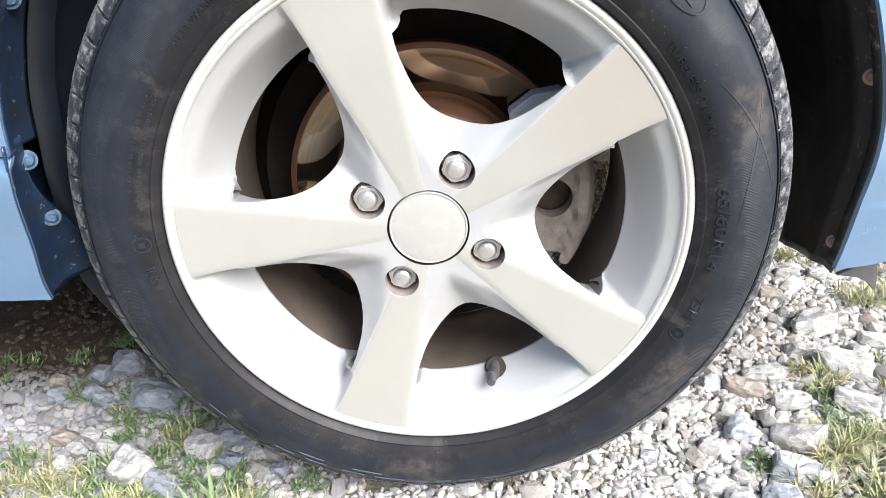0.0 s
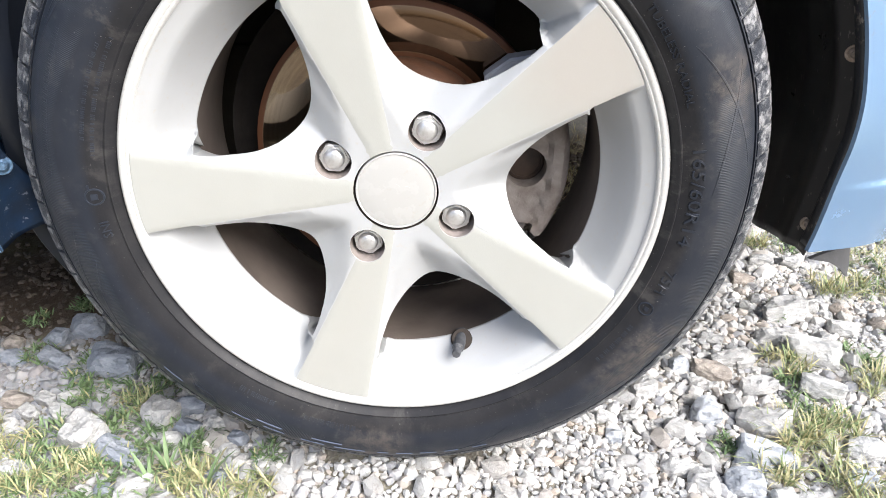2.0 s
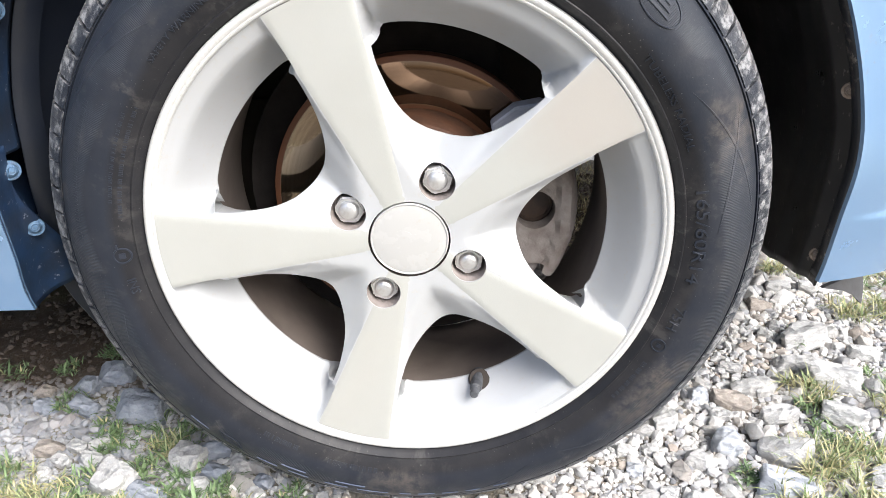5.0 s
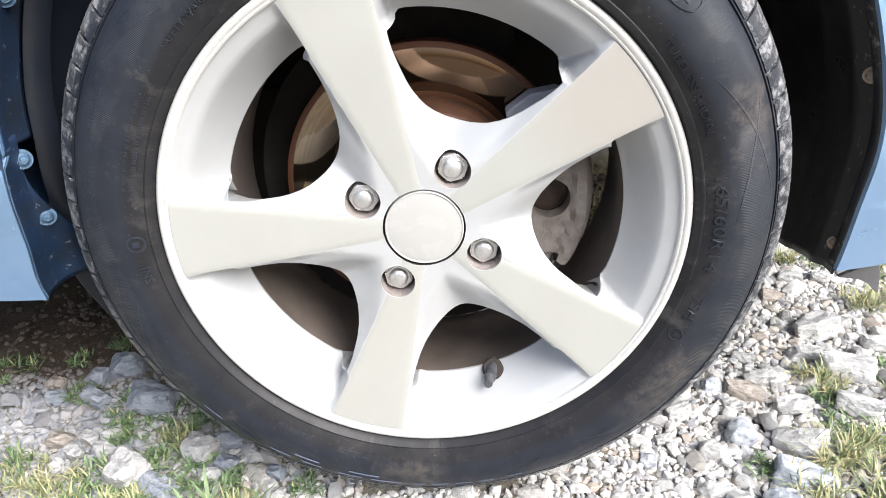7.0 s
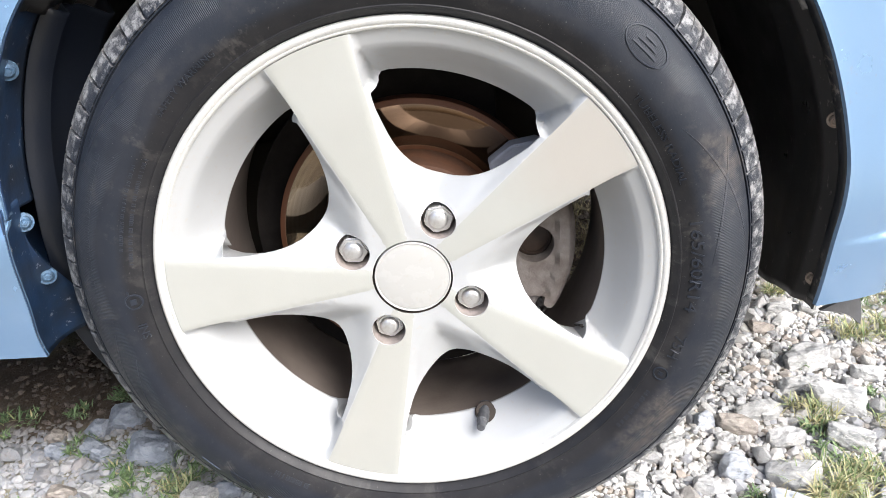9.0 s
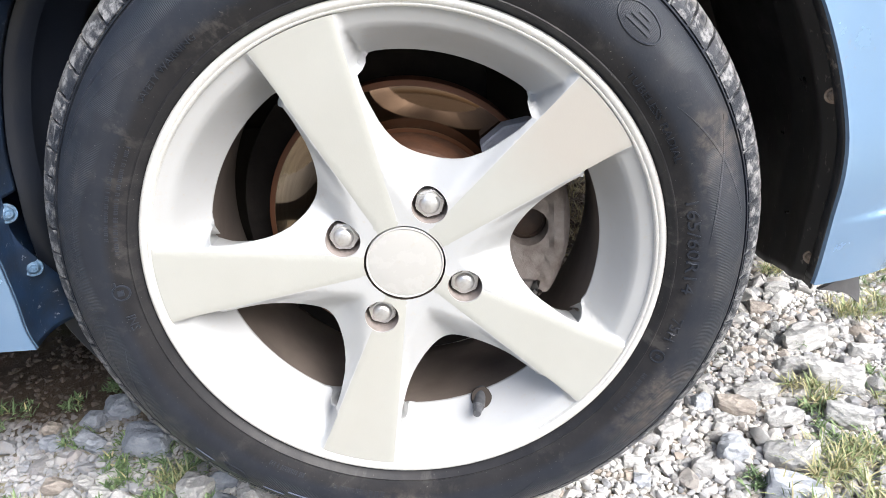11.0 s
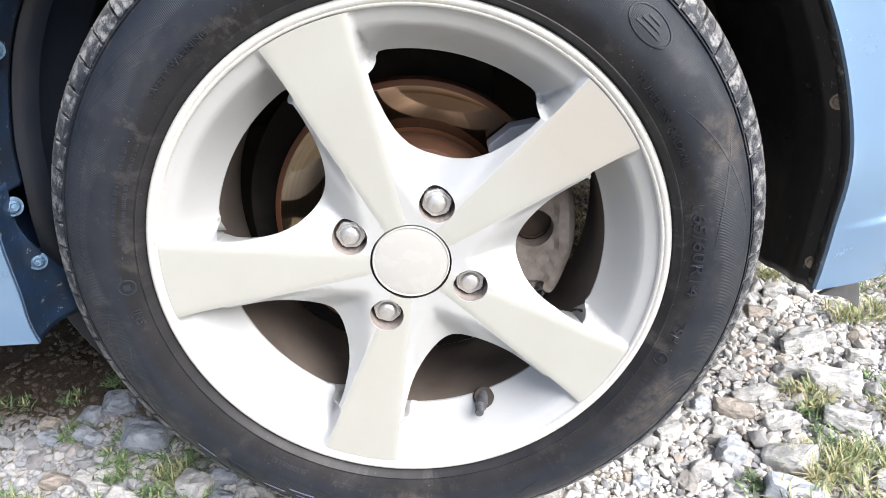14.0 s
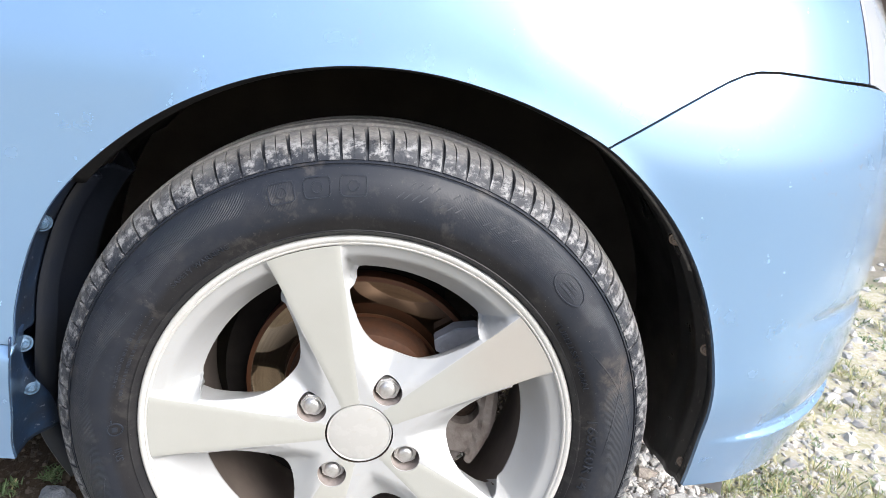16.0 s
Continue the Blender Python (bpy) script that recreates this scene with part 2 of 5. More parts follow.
def m_paint():
    n = Nodes("blue car paint")
    flake = n.noise(1800, 1)
    c = n.mix(n.ramp(n.noise(3, 3), (0.3, 0.0), (0.7, 1.0)), (0.228, 0.395, 0.625), (0.248, 0.415, 0.645))
    c = n.mix(n.math("MULTIPLY", flake, 0.12), c, (0.5, 0.65, 0.85))
    spatter = n.math("MULTIPLY", n.ramp(n.noise(160, 5, 0.6), (0.60, 0.0), (0.68, 1.0)), n.ramp(n.noise(9, 3), (0.5, 0.0), (0.7, 0.5)))
    c = n.mix(spatter, c, (0.34, 0.31, 0.27))
    return n.done(c, n.ramp(n.noise(35), (0.3, 0.22), (0.7, 0.28)), 0.50, n.bump(n.noise(7, 2), 0.015, 0.01), 1.0, n.ramp(n.noise(20), (0.3, 0.03), (0.7, 0.08)))


def m_flange():
    n = Nodes("dirty dark blue flange")
    # far darker than the body blue, with brown-black blotches and pale chips
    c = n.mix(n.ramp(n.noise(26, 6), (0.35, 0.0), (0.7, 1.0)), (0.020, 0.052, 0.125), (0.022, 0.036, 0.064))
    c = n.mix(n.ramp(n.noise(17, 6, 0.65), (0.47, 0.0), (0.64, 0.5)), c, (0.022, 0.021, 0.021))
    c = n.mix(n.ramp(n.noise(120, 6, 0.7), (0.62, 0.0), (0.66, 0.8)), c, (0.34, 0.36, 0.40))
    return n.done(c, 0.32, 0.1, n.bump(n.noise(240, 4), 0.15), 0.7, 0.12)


def m_liner():
    n = Nodes("black plastic liner")
    c = n.mix(n.ramp(n.noise(12, 6, 0.6, (1, 1, 0.25)), (0.4, 0.0), (0.75, 1.0)), (0.020, 0.0198, 0.0205), (0.038, 0.036, 0.035))
    c = n.mix(n.ramp(n.noise(230, 4, 0.6, (1, 1, 0.35)), (0.65, 0.0), (0.70, 0.7)), c, (0.18, 0.165, 0.15))
    return n.done(c, n.ramp(n.noise(20), (0.3, 0.26), (0.7, 0.46)), 0.0, n.bump(n.noise(120, 4), 0.12), spec=0.4)


def m_stone(island, tint=None):
    n = Nodes("crushed stone joined" if island else "crushed stone")
    if island:
        pick = n.tree.nodes.new("ShaderNodeNewGeometry").outputs["Random Per Island"]
    else:
        pick = n.tree.nodes.new("ShaderNodeObjectInfo").outputs["Random"]
    base = n.ramp(pick, (0.0, (0.30, 0.31, 0.335)), (0.12, (0.58, 0.565, 0.535)), (0.34, (0.40, 0.405, 0.42)), (0.50, (0.66, 0.655, 0.635)),
                  (0.66, (0.42, 0.355, 0.295)), (0.76, (0.52, 0.515, 0.505)), (0.90, (0.70, 0.69, 0.665)), (1.0, (0.26, 0.27, 0.29)))
    if island:
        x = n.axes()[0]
        # stones left of the wheel bluer and darker: skylit shade put into colour
        left_shade = n.ramp(n.math("MULTIPLY", n.math("ADD", x, n.math("MULTIPLY", n.noise(9, 3), 0.2)), -1.0), (0.10, 0.0), (0.24, 0.8))
        base = n.mix(left_shade, base, n.mix(0.34, (0.22, 0.245, 0.295), base))
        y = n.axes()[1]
        # stones half buried in the bare earth beside the sill, darkened with its shade
        soil_shade = n.math("MULTIPLY", n.ramp(n.math("ADD", n.math("MULTIPLY", x, -1.0), 0.10), (0.1, 0.0), (0.20, 1.0)), n.ramp(y, (0.21, 0.0), (0.26, 0.93)))
        # farther in under the car: shade put into the stones' colour likewise
        soil_shade = n.math("MAXIMUM", soil_shade, n.math("MULTIPLY", n.ramp(y, (0.42, 0.0), (0.56, 0.9)), n.ramp(x, (0.44, 1.0), (0.56, 0.0))))
    elif tint:
        base = n.mix(0.65, base, tint)
    k = 1.0 if island else 0.03
    c = n.mix(n.ramp(n.noise(60 * k, 6, 0.7), (0.42, 0.0), (0.62, 0.6)), base, n.mix(0.6, (0.46, 0.435, 0.40), base))
    c = n.mix(n.ramp(n.noise(150 * k, 7, 0.72), (0.52, 0.0), (0.62, 0.6)), c, (0.36, 0.33, 0.30))
    c = n.mix(n.ramp(n.noise(700 * k, 3), (0.62, 0.0), (0.70, 0.35)), c, (0.22, 0.21, 0.20))
    if island:
        c = n.mix(soil_shade, c, n.mix(n.noise(90, 5), (0.055, 0.038, 0.026), (0.13, 0.098, 0.072)))
    return n.done(c, 0.88, 0.0, n.bump(n.noise(260 * k, 7, 0.75), 0.55, 0.003 if island else 0.07))


def m_ground():
    n = Nodes("gravelly earth")
    x, y, z = n.axes()
    grit = n.voronoi(330, "F1", "Color")
    g = n.ramp(n.add("ShaderNodeSeparateColor", Color=grit).outputs[0], (0.0, (0.11, 0.098, 0.085)), (0.5, (0.21, 0.195, 0.178)), (1.0, (0.08, 0.068, 0.057)))
    g = n.mix(n.ramp(n.noise(30, 7, 0.7), (0.42, 0.0), (0.62, 0.7)), g, (0.13, 0.108, 0.086))
    # dry earth with thin dead grass away from the wheel
    sandy = n.mix(n.ramp(n.noise(40, 7, 0.7), (0.38, 0.0), (0.64, 1.0)), (0.54, 0.49, 0.38), (0.40, 0.38, 0.23))
    sandy = n.mix(n.ramp(n.noise(120, 5, 0.7), (0.48, 0.0), (0.60, 0.8)), sandy, (0.60, 0.575, 0.52))
    stray = n.math("MULTIPLY", n.math("SUBTRACT", n.noise(1.7, 6, 0.6), 0.5), 1.2)
    px, py = n.math("SUBTRACT", x, 1.55), n.math("SUBTRACT", y, 0.6)
    reach = n.math("SQRT", n.math("ADD", n.math("MULTIPLY", px, px), n.math("MULTIPLY", py, py)))
    patch = n.ramp(n.math("MULTIPLY", n.math("ADD", reach, stray), 0.5), (0.375, 0.9), (0.575, 0.0))
    away = n.math("MAXIMUM", patch, n.ramp(n.noise(1.6, 8, 0.7), (0.36, 0.0), (0.72, 0.6)))
    g = n.mix(away, g, sandy)
    # brown earth under the car, darkened: some of its shade is in the colour
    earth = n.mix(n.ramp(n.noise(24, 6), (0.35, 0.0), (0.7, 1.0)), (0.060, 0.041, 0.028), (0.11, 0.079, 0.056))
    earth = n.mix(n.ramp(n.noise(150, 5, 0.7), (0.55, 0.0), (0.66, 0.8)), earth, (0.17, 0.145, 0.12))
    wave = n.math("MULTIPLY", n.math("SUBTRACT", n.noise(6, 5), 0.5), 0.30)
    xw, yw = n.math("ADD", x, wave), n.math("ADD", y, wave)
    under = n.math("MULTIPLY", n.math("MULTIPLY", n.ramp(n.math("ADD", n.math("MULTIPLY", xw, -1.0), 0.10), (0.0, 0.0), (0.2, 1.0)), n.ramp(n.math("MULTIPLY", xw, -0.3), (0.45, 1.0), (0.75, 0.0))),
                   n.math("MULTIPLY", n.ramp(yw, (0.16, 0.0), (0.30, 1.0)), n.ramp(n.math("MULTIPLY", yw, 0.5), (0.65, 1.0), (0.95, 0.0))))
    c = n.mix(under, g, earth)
    moss = n.ramp(n.noise(3.5, 7, 0.68), (0.54, 0.0), (0.64, 0.3))
    c = n.mix(moss, c, (0.17, 0.18, 0.075))
    return n.done(c, 0.95, 0.0, n.bump(n.voronoi(330), 0.5, 0.002, n.bump(n.noise(160, 6, 0.7), 0.7, 0.004)))


def m_grass(name, a, b, straw):
    n = Nodes(name)
    pick = n.tree.nodes.new("ShaderNodeNewGeometry").outputs["Random Per Island"]
    c = n.ramp(pick, (0.0, a), (1.0 - straw, b), (1.01 - straw, (0.40, 0.37, 0.18)), (1.0, (0.58, 0.51, 0.33)))
    c = n.mix(n.ramp(n.noise(90, 3), (0.4, 0.0), (0.7, 0.35)), c, b)
    return n.done(c, 0.5, spec=0.3)


MACHINED, SILVER, BARREL, LIP, CHROME, CAP = m_machined(), m_silver(), m_rim_inner(), m_lip(), m_chrome(), m_cap()
TYRE, TREAD, LETTER = m_rubber("tyre rubber", False, True), m_rubber("scuffed tread rubber", True), m_rubber("lettering rubber", False, False, 1.25)
SCUFFED = m_rubber("rubbed grey rubber", False, False, 6.5)
ROTOR, PAINT, FLANGE, LINER = m_rotor(), m_paint(), m_flange(), m_liner()
CALIPER = m_simple("dusty cast iron", (0.185, 0.165, 0.155), (0.095, 0.076, 0.064), 55, 0.75, 0.1, 0.4)
BRACKET = m_simple("blue-grey casting", (0.46, 0.48, 0.54), (0.33, 0.34, 0.38), 40, 0.6, 0.1, 0.4)
SHIELD = m_simple("dusty dark shield", (0.010, 0.009, 0.009), (0.022, 0.019, 0.017), 25, 0.9)
PISTON = m_simple("dark steel", (0.022, 0.018, 0.017), (0.06, 0.038, 0.028), 40, 0.5, 0.5)
RUST = m_simple("rusty hub", (0.12, 0.052, 0.026), (0.065, 0.034, 0.022), 45, 0.7, 0.2, 0.4)
POCKET = m_simple("dirty nut pocket", (0.34, 0.30, 0.28), (0.20, 0.17, 0.155), 90, 0.6)
BLACK = m_simple("black underside", (0.040, 0.034, 0.031), (0.065, 0.055, 0.048), 10, 0.8)
REAR = m_simple("smooth black plastic", (0.0085, 0.0115, 0.0195), (0.013, 0.0155, 0.021), 14, 0.36)
SCREW = m_simple("corroded screw", (0.36, 0.30, 0.25), (0.20, 0.14, 0.10), 220, 0.5, 0.5, 0.4)


def m_edge():
    n = Nodes("dark painted edge")
    c = n.mix(n.ramp(n.noise(28, 6), (0.35, 0.0), (0.7, 1.0)), (0.020, 0.023, 0.029), (0.010, 0.011, 0.013))
    chip = n.math("MULTIPLY", n.ramp(n.noise(130, 6, 0.7), (0.56, 0.0), (0.61, 1.0)), n.ramp(n.noise(9, 3), (0.46, 0.0), (0.58, 0.7)))
    c = n.mix(chip, c, (0.24, 0.21, 0.185))
    return n.done(c, 0.40, 0.0, n.bump(n.noise(200, 5), 0.3))


EDGE = m_edge()
LIP_DUST = m_simple("dusty liner lip", (0.20, 0.185, 0.17), (0.07, 0.066, 0.062), 60, 0.6)
BLUE_SCREW = m_simple("painted screw", (0.10, 0.19, 0.31), (0.06, 0.09, 0.13), 260, 0.4, 0.2, 0.4)
VALVE = m_simple("valve rubber", (0.05, 0.052, 0.058), (0.11, 0.115, 0.125), 120, 0.5)
FLAP = m_simple("grey plastic flap", (0.085, 0.085, 0.09), (0.05, 0.05, 0.052), 30, 0.6)
for m in (SHIELD, BLACK):
    m.node_tree.nodes["Principled BSDF"].inputs["Specular IOR Level"].default_value = 0.08
# last of the three: stone with the left side's bluish shade mixed in
STONE, STONES, STONE_SHADED = m_stone(False), m_stone(True), m_stone(False, (0.20, 0.225, 0.275))
GROUND = m_ground()
GRASS, STRAW = m_grass("green grass", (0.070, 0.122, 0.050), (0.235, 0.325, 0.160), 0.10), m_grass("dry grass", (0.14, 0.205, 0.078), (0.35, 0.375, 0.20), 0.52)
DEAD = m_grass("dead grass", (0.15, 0.11, 0.065), (0.36, 0.29, 0.185), 0.5)


def m_lens():
    n = Nodes("headlight lens")
    n.put(n.bsdf.inputs["Transmission Weight"], 0.6)
    return n.done((0.85, 0.87, 0.88), 0.08)


LENS = m_lens()


# ---- mesh helpers ----
def place(name, data, mats, parent=None, label=""):
    for m in mats:
        data.materials.append(m)
    ob = new(name, data)
    if parent is not None:
        ob.parent = parent
    return tagged(ob, label) if label else ob


def poly(name, verts, faces, mats, parent=None, label="", smooth=True, index=None, sharp=None):
    me = bpy.data.meshes.new(name)
    me.from_pydata([tuple(v) for v in verts], [], [tuple(f) for f in faces])
    if index is not None:
        me.polygons.foreach_set("material_index", index)
    me.polygons.foreach_set("use_smooth", [smooth] * len(me.polygons))
    me.update()
    if sharp is not None:
        me.set_sharp_from_angle(angle=radians(sharp))
    return place(name, me, mats, parent, label)


def part(name, bm, mat, parent, label="", smooth=True, sharp=35):
    bmesh.ops.recalc_face_normals(bm, faces=bm.faces)
    me = bpy.data.meshes.new(name)
    bm.to_mesh(me)
    bm.free()
    me.polygons.foreach_set("use_smooth", [smooth] * len(me.polygons))
    if smooth:
        me.set_sharp_from_angle(angle=radians(sharp))
    return place(name, me, [mat], parent, label)


def lathe(profile, steps, closed=True):
    """Rings of (r, y) round the y axis."""
    n = len(profile)
    verts, faces = [], []
    for i in range(steps):
        a = 2 * math.pi * i / steps
        for r, y in profile:
            verts.append((r * math.cos(a), y, r * math.sin(a)))
    for i in range(steps):
        j = (i + 1) % steps
        for k in range(n if closed else n - 1):
            k2 = (k + 1) % n
            faces.append((i * n + k, i * n + k2, j * n + k2, j * n + k))
    return verts, faces


def bm_lathe(profile, steps, closed=True):
    v, f = lathe(profile, steps, closed)
    bm = bmesh.new()
    vs = [bm.verts.new(p) for p in v]
    for q in f:
        bm.faces.new([vs[i] for i in q])
    return bm


def bm_box(sx, sy, sz, m=None, bevel=0.0, seg=2):
    bm = bmesh.new()
    bmesh.ops.create_cube(bm, size=1, matrix=Matrix.Diagonal((sx, sy, sz, 1)))
    if bevel:
        bmesh.ops.bevel(bm, geom=list(bm.edges), offset=bevel, segments=seg, affect="EDGES", profile=0.5)
    if m is not None:
        bmesh.ops.transform(bm, matrix=m, verts=bm.verts)
    return bm


def bm_join(*bms):
    out = bmesh.new()
    for b in bms:
        me = bpy.data.meshes.new("tmp")
        b.to_mesh(me)
        out.from_mesh(me)
        bpy.data.meshes.remove(me)
        b.free()
    return out


def smooth_step(t):
    t = np.clip(t, 0, 1)
    return t * t * (3 - 2 * t)


def inside(px, py, loop):
    """Whether points lie in a closed polygon."""
    res = np.zeros(len(px), bool)
    lx, ly = loop[:, 0], loop[:, 1]
    jx, jy = np.roll(lx, 1), np.roll(ly, 1)
    for a, b, c, d in zip(lx, ly, jx, jy):
        if b != d:
            res ^= ((b > py) != (d > py)) & (px < (c - a) * (py - b) / (d - b) + a)
    return res


def near(px, py, line, gap):
    """Whether points lie within gap of a polyline's points."""
    res = np.zeros(len(px), bool)
    for i in range(0, len(line), 400):
        seg = line[i:i + 400]
        res |= (((px[:, None] - seg[None, :, 0]) ** 2 + (py[:, None] - seg[None, :, 1]) ** 2) < gap * gap).any(1)
    return res


def dense(line, step, closed=False):
    line = np.asarray(line, float)
    if closed:
        line = np.vstack([line, line[:1]])
    out = []
    for a, b in zip(line[:-1], line[1:]):
        k = max(1, int(np.ceil(np.hypot(*(b - a)) / step)))
        out += [a + (b - a) * i / k for i in range(k)]
    if not closed:
        out.append(line[-1])
    return np.array(out)


def triangulate(loops, lines, grid):
    """Flat triangles through closed loops, open lines and loose points."""
    pts, edges = [], []
    for group, closed in ((loops, True), (lines, False)):
        for lp in group:
            s = len(pts)
            pts += [Vector((float(p[0]), float(p[1]))) for p in lp]
            n = len(lp)
            edges += [(s + i, s + (i + 1) % n) for i in range(n if closed else n - 1)]
    pts += [Vector((float(p[0]), float(p[1]))) for p in grid]
    v, e, f, *_ = delaunay_2d_cdt(pts, edges, [], 0, 1e-7)
    return np.array([(p.x, p.y) for p in v]), [tuple(t) for t in f]


def boundary(faces):
    """Directed boundary edges of a set of faces."""
    seen = set()
    for f in faces:
        for a, b in zip(f, f[1:] + f[:1]):
            seen.add((a, b))
    return [(a, b) for a, b in seen if (b, a) not in seen]


# ---- the car: an empty that carries its panels and the wheel ----
HUB = 0.272
car = tagged(new("car"), "light blue small car with alloy wheels, parked on gravel", "car")


# ---- the alloy wheel ----
SPOKE0 = 108.0
RIM_DISH = ([0.036, 0.082, 0.154, 0.1585, 0.1640, 0.1700, 0.1738, 0.1756, 0.1780, 0.1866], [0.0125, 0.0335, 0.0425, 0.0370, 0.0285, 0.0182, 0.0116, 0.0092, 0.0080, 0.0042])


def spoke_half(b):
    return 0.0105 + (b - 0.046) * 0.1458


def spoke_local(x, z):
    """Along and across the nearest spoke."""
    r, a = np.hypot(x, z), np.degrees(np.arctan2(z, x))
    d = (a - SPOKE0 + 36) % 72 - 36
    return r, r * np.cos(np.radians(d)), np.abs(r * np.sin(np.radians(d)))


def face_depth(x, z):
    r, b, a = spoke_local(x, z)
    top = 0.0130 - 0.0118 * np.clip(b / 0.187, 0, 1)
    d = a - spoke_half(b)
    # flank of a spoke, then the scoop between two spokes, none of it on the flat round the cap
    scoop = (0.0070 * smooth_step(d / 0.0070) * smooth_step((r - 0.050) / 0.055) + 0.0165 * smooth_step((d - 0.004) / 0.030)) * smooth_step((r - 0.034) / 0.034)
    dish = top + (np.maximum(np.interp(r, *RIM_DISH), top) - top) * smooth_step(d / 0.0042)
    k = smooth_step((r - 0.1465) / 0.0070)
    y = (top + scoop) * (1 - k) + dish * k
    # the worn crest of a spoke falls a little towards its edges
    return np.where(d <= 0, top + 0.0006 * smooth_step(1 + d / 0.0022), np.maximum(y, top + 0.0006))


def window_loop(k):
    half = [(2 * q, 0.1545) for q in range(10)] + [(20.5, 0.1545), (22.4, 0.1537), (23.2, 0.1515), (22.9, 0.1495), (23.4, 0.1475)]
    for r, gap in ((0.1450, 0.0030), (0.1400, 0.0030), (0.1340, 0.0033), (0.1280, 0.0040), (0.1220, 0.0050), (0.1160, 0.0060), (0.1100, 0.0074)):
        half.append((36 - math.degrees(math.asin((spoke_half(r) + gap) / r)), r))
    half += [(20.0, 0.1030), (17.6, 0.0965), (14.4, 0.0905), (10.6, 0.0863), (7.0, 0.0836), (3.5, 0.0822), (0, 0.0818)]
    pts = half + [(-a, r) for a, r in half[-2:0:-1]]
    c = SPOKE0 - 36 - 72 * k
    xy = [(r * math.cos(radians(c + a)), r * math.sin(radians(c + a))) for a, r in pts]
    return dense(xy, 0.0022, True)


def wheel_face(wheel):
    windows = [window_loop(k) for k in range(5)]
    ring = lambda r, n, c=(0, 0): np.array([(c[0] + r * math.cos(2 * math.pi * i / n), c[1] + r * math.sin(2 * math.pi * i / n)) for i in range(n)])
    outer, inner = ring(0.1866, 300), ring(0.0312, 72)
    nuts = [(0.0500 * math.cos(radians(63 + 90 * k)), 0.0500 * math.sin(radians(63 + 90 * k))) for k in range(4)]
    holes = [ring(0.0134, 36, c) for c in nuts]
    lines = []
    for k in range(5):
        a = radians(SPOKE0 - 72 * k)
        for side in (-1, 1):
            for extra in (0.0, 0.0009):
                b = np.linspace(0.038, 0.1835, 84)
                w = side * (spoke_half(b) + extra)
                lines.append(np.c_[b * math.cos(a) - w * math.sin(a), b * math.sin(a) + w * math.cos(a)])
    grid = []
    for r in np.arange(0.034, 0.186, 0.0024):
        n = int(2 * math.pi * r / 0.0026)
        t = (np.arange(n) + (0.5 if int(r * 1e4) % 2 else 0)) * 2 * math.pi / n
        grid.append(np.c_[r * np.cos(t), r * np.sin(t)])
    grid = np.vstack(grid)
    drop = np.zeros(len(grid), bool)
    for lp in windows + holes:
        drop |= inside(grid[:, 0], grid[:, 1], lp) | near(grid[:, 0], grid[:, 1], lp, 0.0014)
    for ln in lines:
        drop |= near(grid[:, 0], grid[:, 1], ln, 0.0012)
    v, f = triangulate([outer, inner] + windows + holes, lines, grid[~drop])
    cen = np.array([v[list(t)].mean(0) for t in f])
    rc, b, a = spoke_local(cen[:, 0], cen[:, 1])
    bad = (rc < 0.0311) | (rc > 0.1867)
    for lp in windows + holes:
        bad |= inside(cen[:, 0], cen[:, 1], lp)
    y = face_depth(v[:, 0], v[:, 1])
    p3 = np.c_[v[:, 0], y, v[:, 1]]
    tris = []
    for i, t in enumerate(f):
        if not bad[i]:
            q = p3[list(t)]
            n = np.cross(q[1] - q[0], q[2] - q[0])
            tris.append((i, t if n[1] < 0 else t[::-1]))
    # the machined faces and the painted flanks keep a crease between them
    nor = np.zeros((2, *p3.shape))
    for i, t in tris:
        q = p3[list(t)]
        nor[int(a[i] <= spoke_half(b[i]) and rc[i] > 0.060)][list(t)] += np.cross(q[1] - q[0], q[2] - q[0])
    nor /= np.linalg.norm(nor, axis=2, keepdims=True) + 1e-12
    # walls behind the edges of the windows and the nut holes
    kinds = {}
    ang = np.degrees(np.arctan2(cen[:, 1], cen[:, 0]))
    sector = np.round((SPOKE0 - ang) / 72).astype(int) % 5
    for i, t in tris:
        flat = a[i] <= spoke_half(b[i]) and rc[i] > 0.028
        if rc[i] < 0.070:
            kinds.setdefault("hub", []).append((t, 0 if flat else 1))
        elif rc[i] > 0.1545 and not flat and a[i] > spoke_half(b[i]) + 0.0045:
            kinds.setdefault("dish", []).append((t, 1))
        else:
            kinds.setdefault(("spoke", sector[i]), []).append((t, 0 if flat else 1))
    rim_edges = boundary([t for _, t in tris])
    own = {}
    for key, ts in kinds.items():
        for t, _ in ts:
            for e in zip(t, t[1:] + t[:1]):
                own[e] = key
    walls = defaultdict(list)
    away = defaultdict(lambda: np.zeros(2))
    mids = [lp.mean(0) for lp in windows]
    for e in rim_edges:
        r = np.hypot(*v[list(e)].mean(0))
        if 0.0325 < r < 0.18:
            walls[own[e]].append(e)
            m = min(mids, key=lambda c: np.hypot(*(v[e[0]] - c)))
            t = v[e[1]] - v[e[0]]
            n2 = np.array([t[1], -t[0]]) / (np.hypot(*t) + 1e-12)
            n2 = n2 if np.dot(n2, v[e[0]] - m) > 0 else -n2
            for q in e:
                away[q] += n2
    for q in away:
        away[q] = away[q] / (np.hypot(*away[q]) + 1e-12)
    names = {"hub": ("hub", "pale hub with four nut pockets"), "dish": ("rim_dish", "bright silver-painted pocket of the rim")}
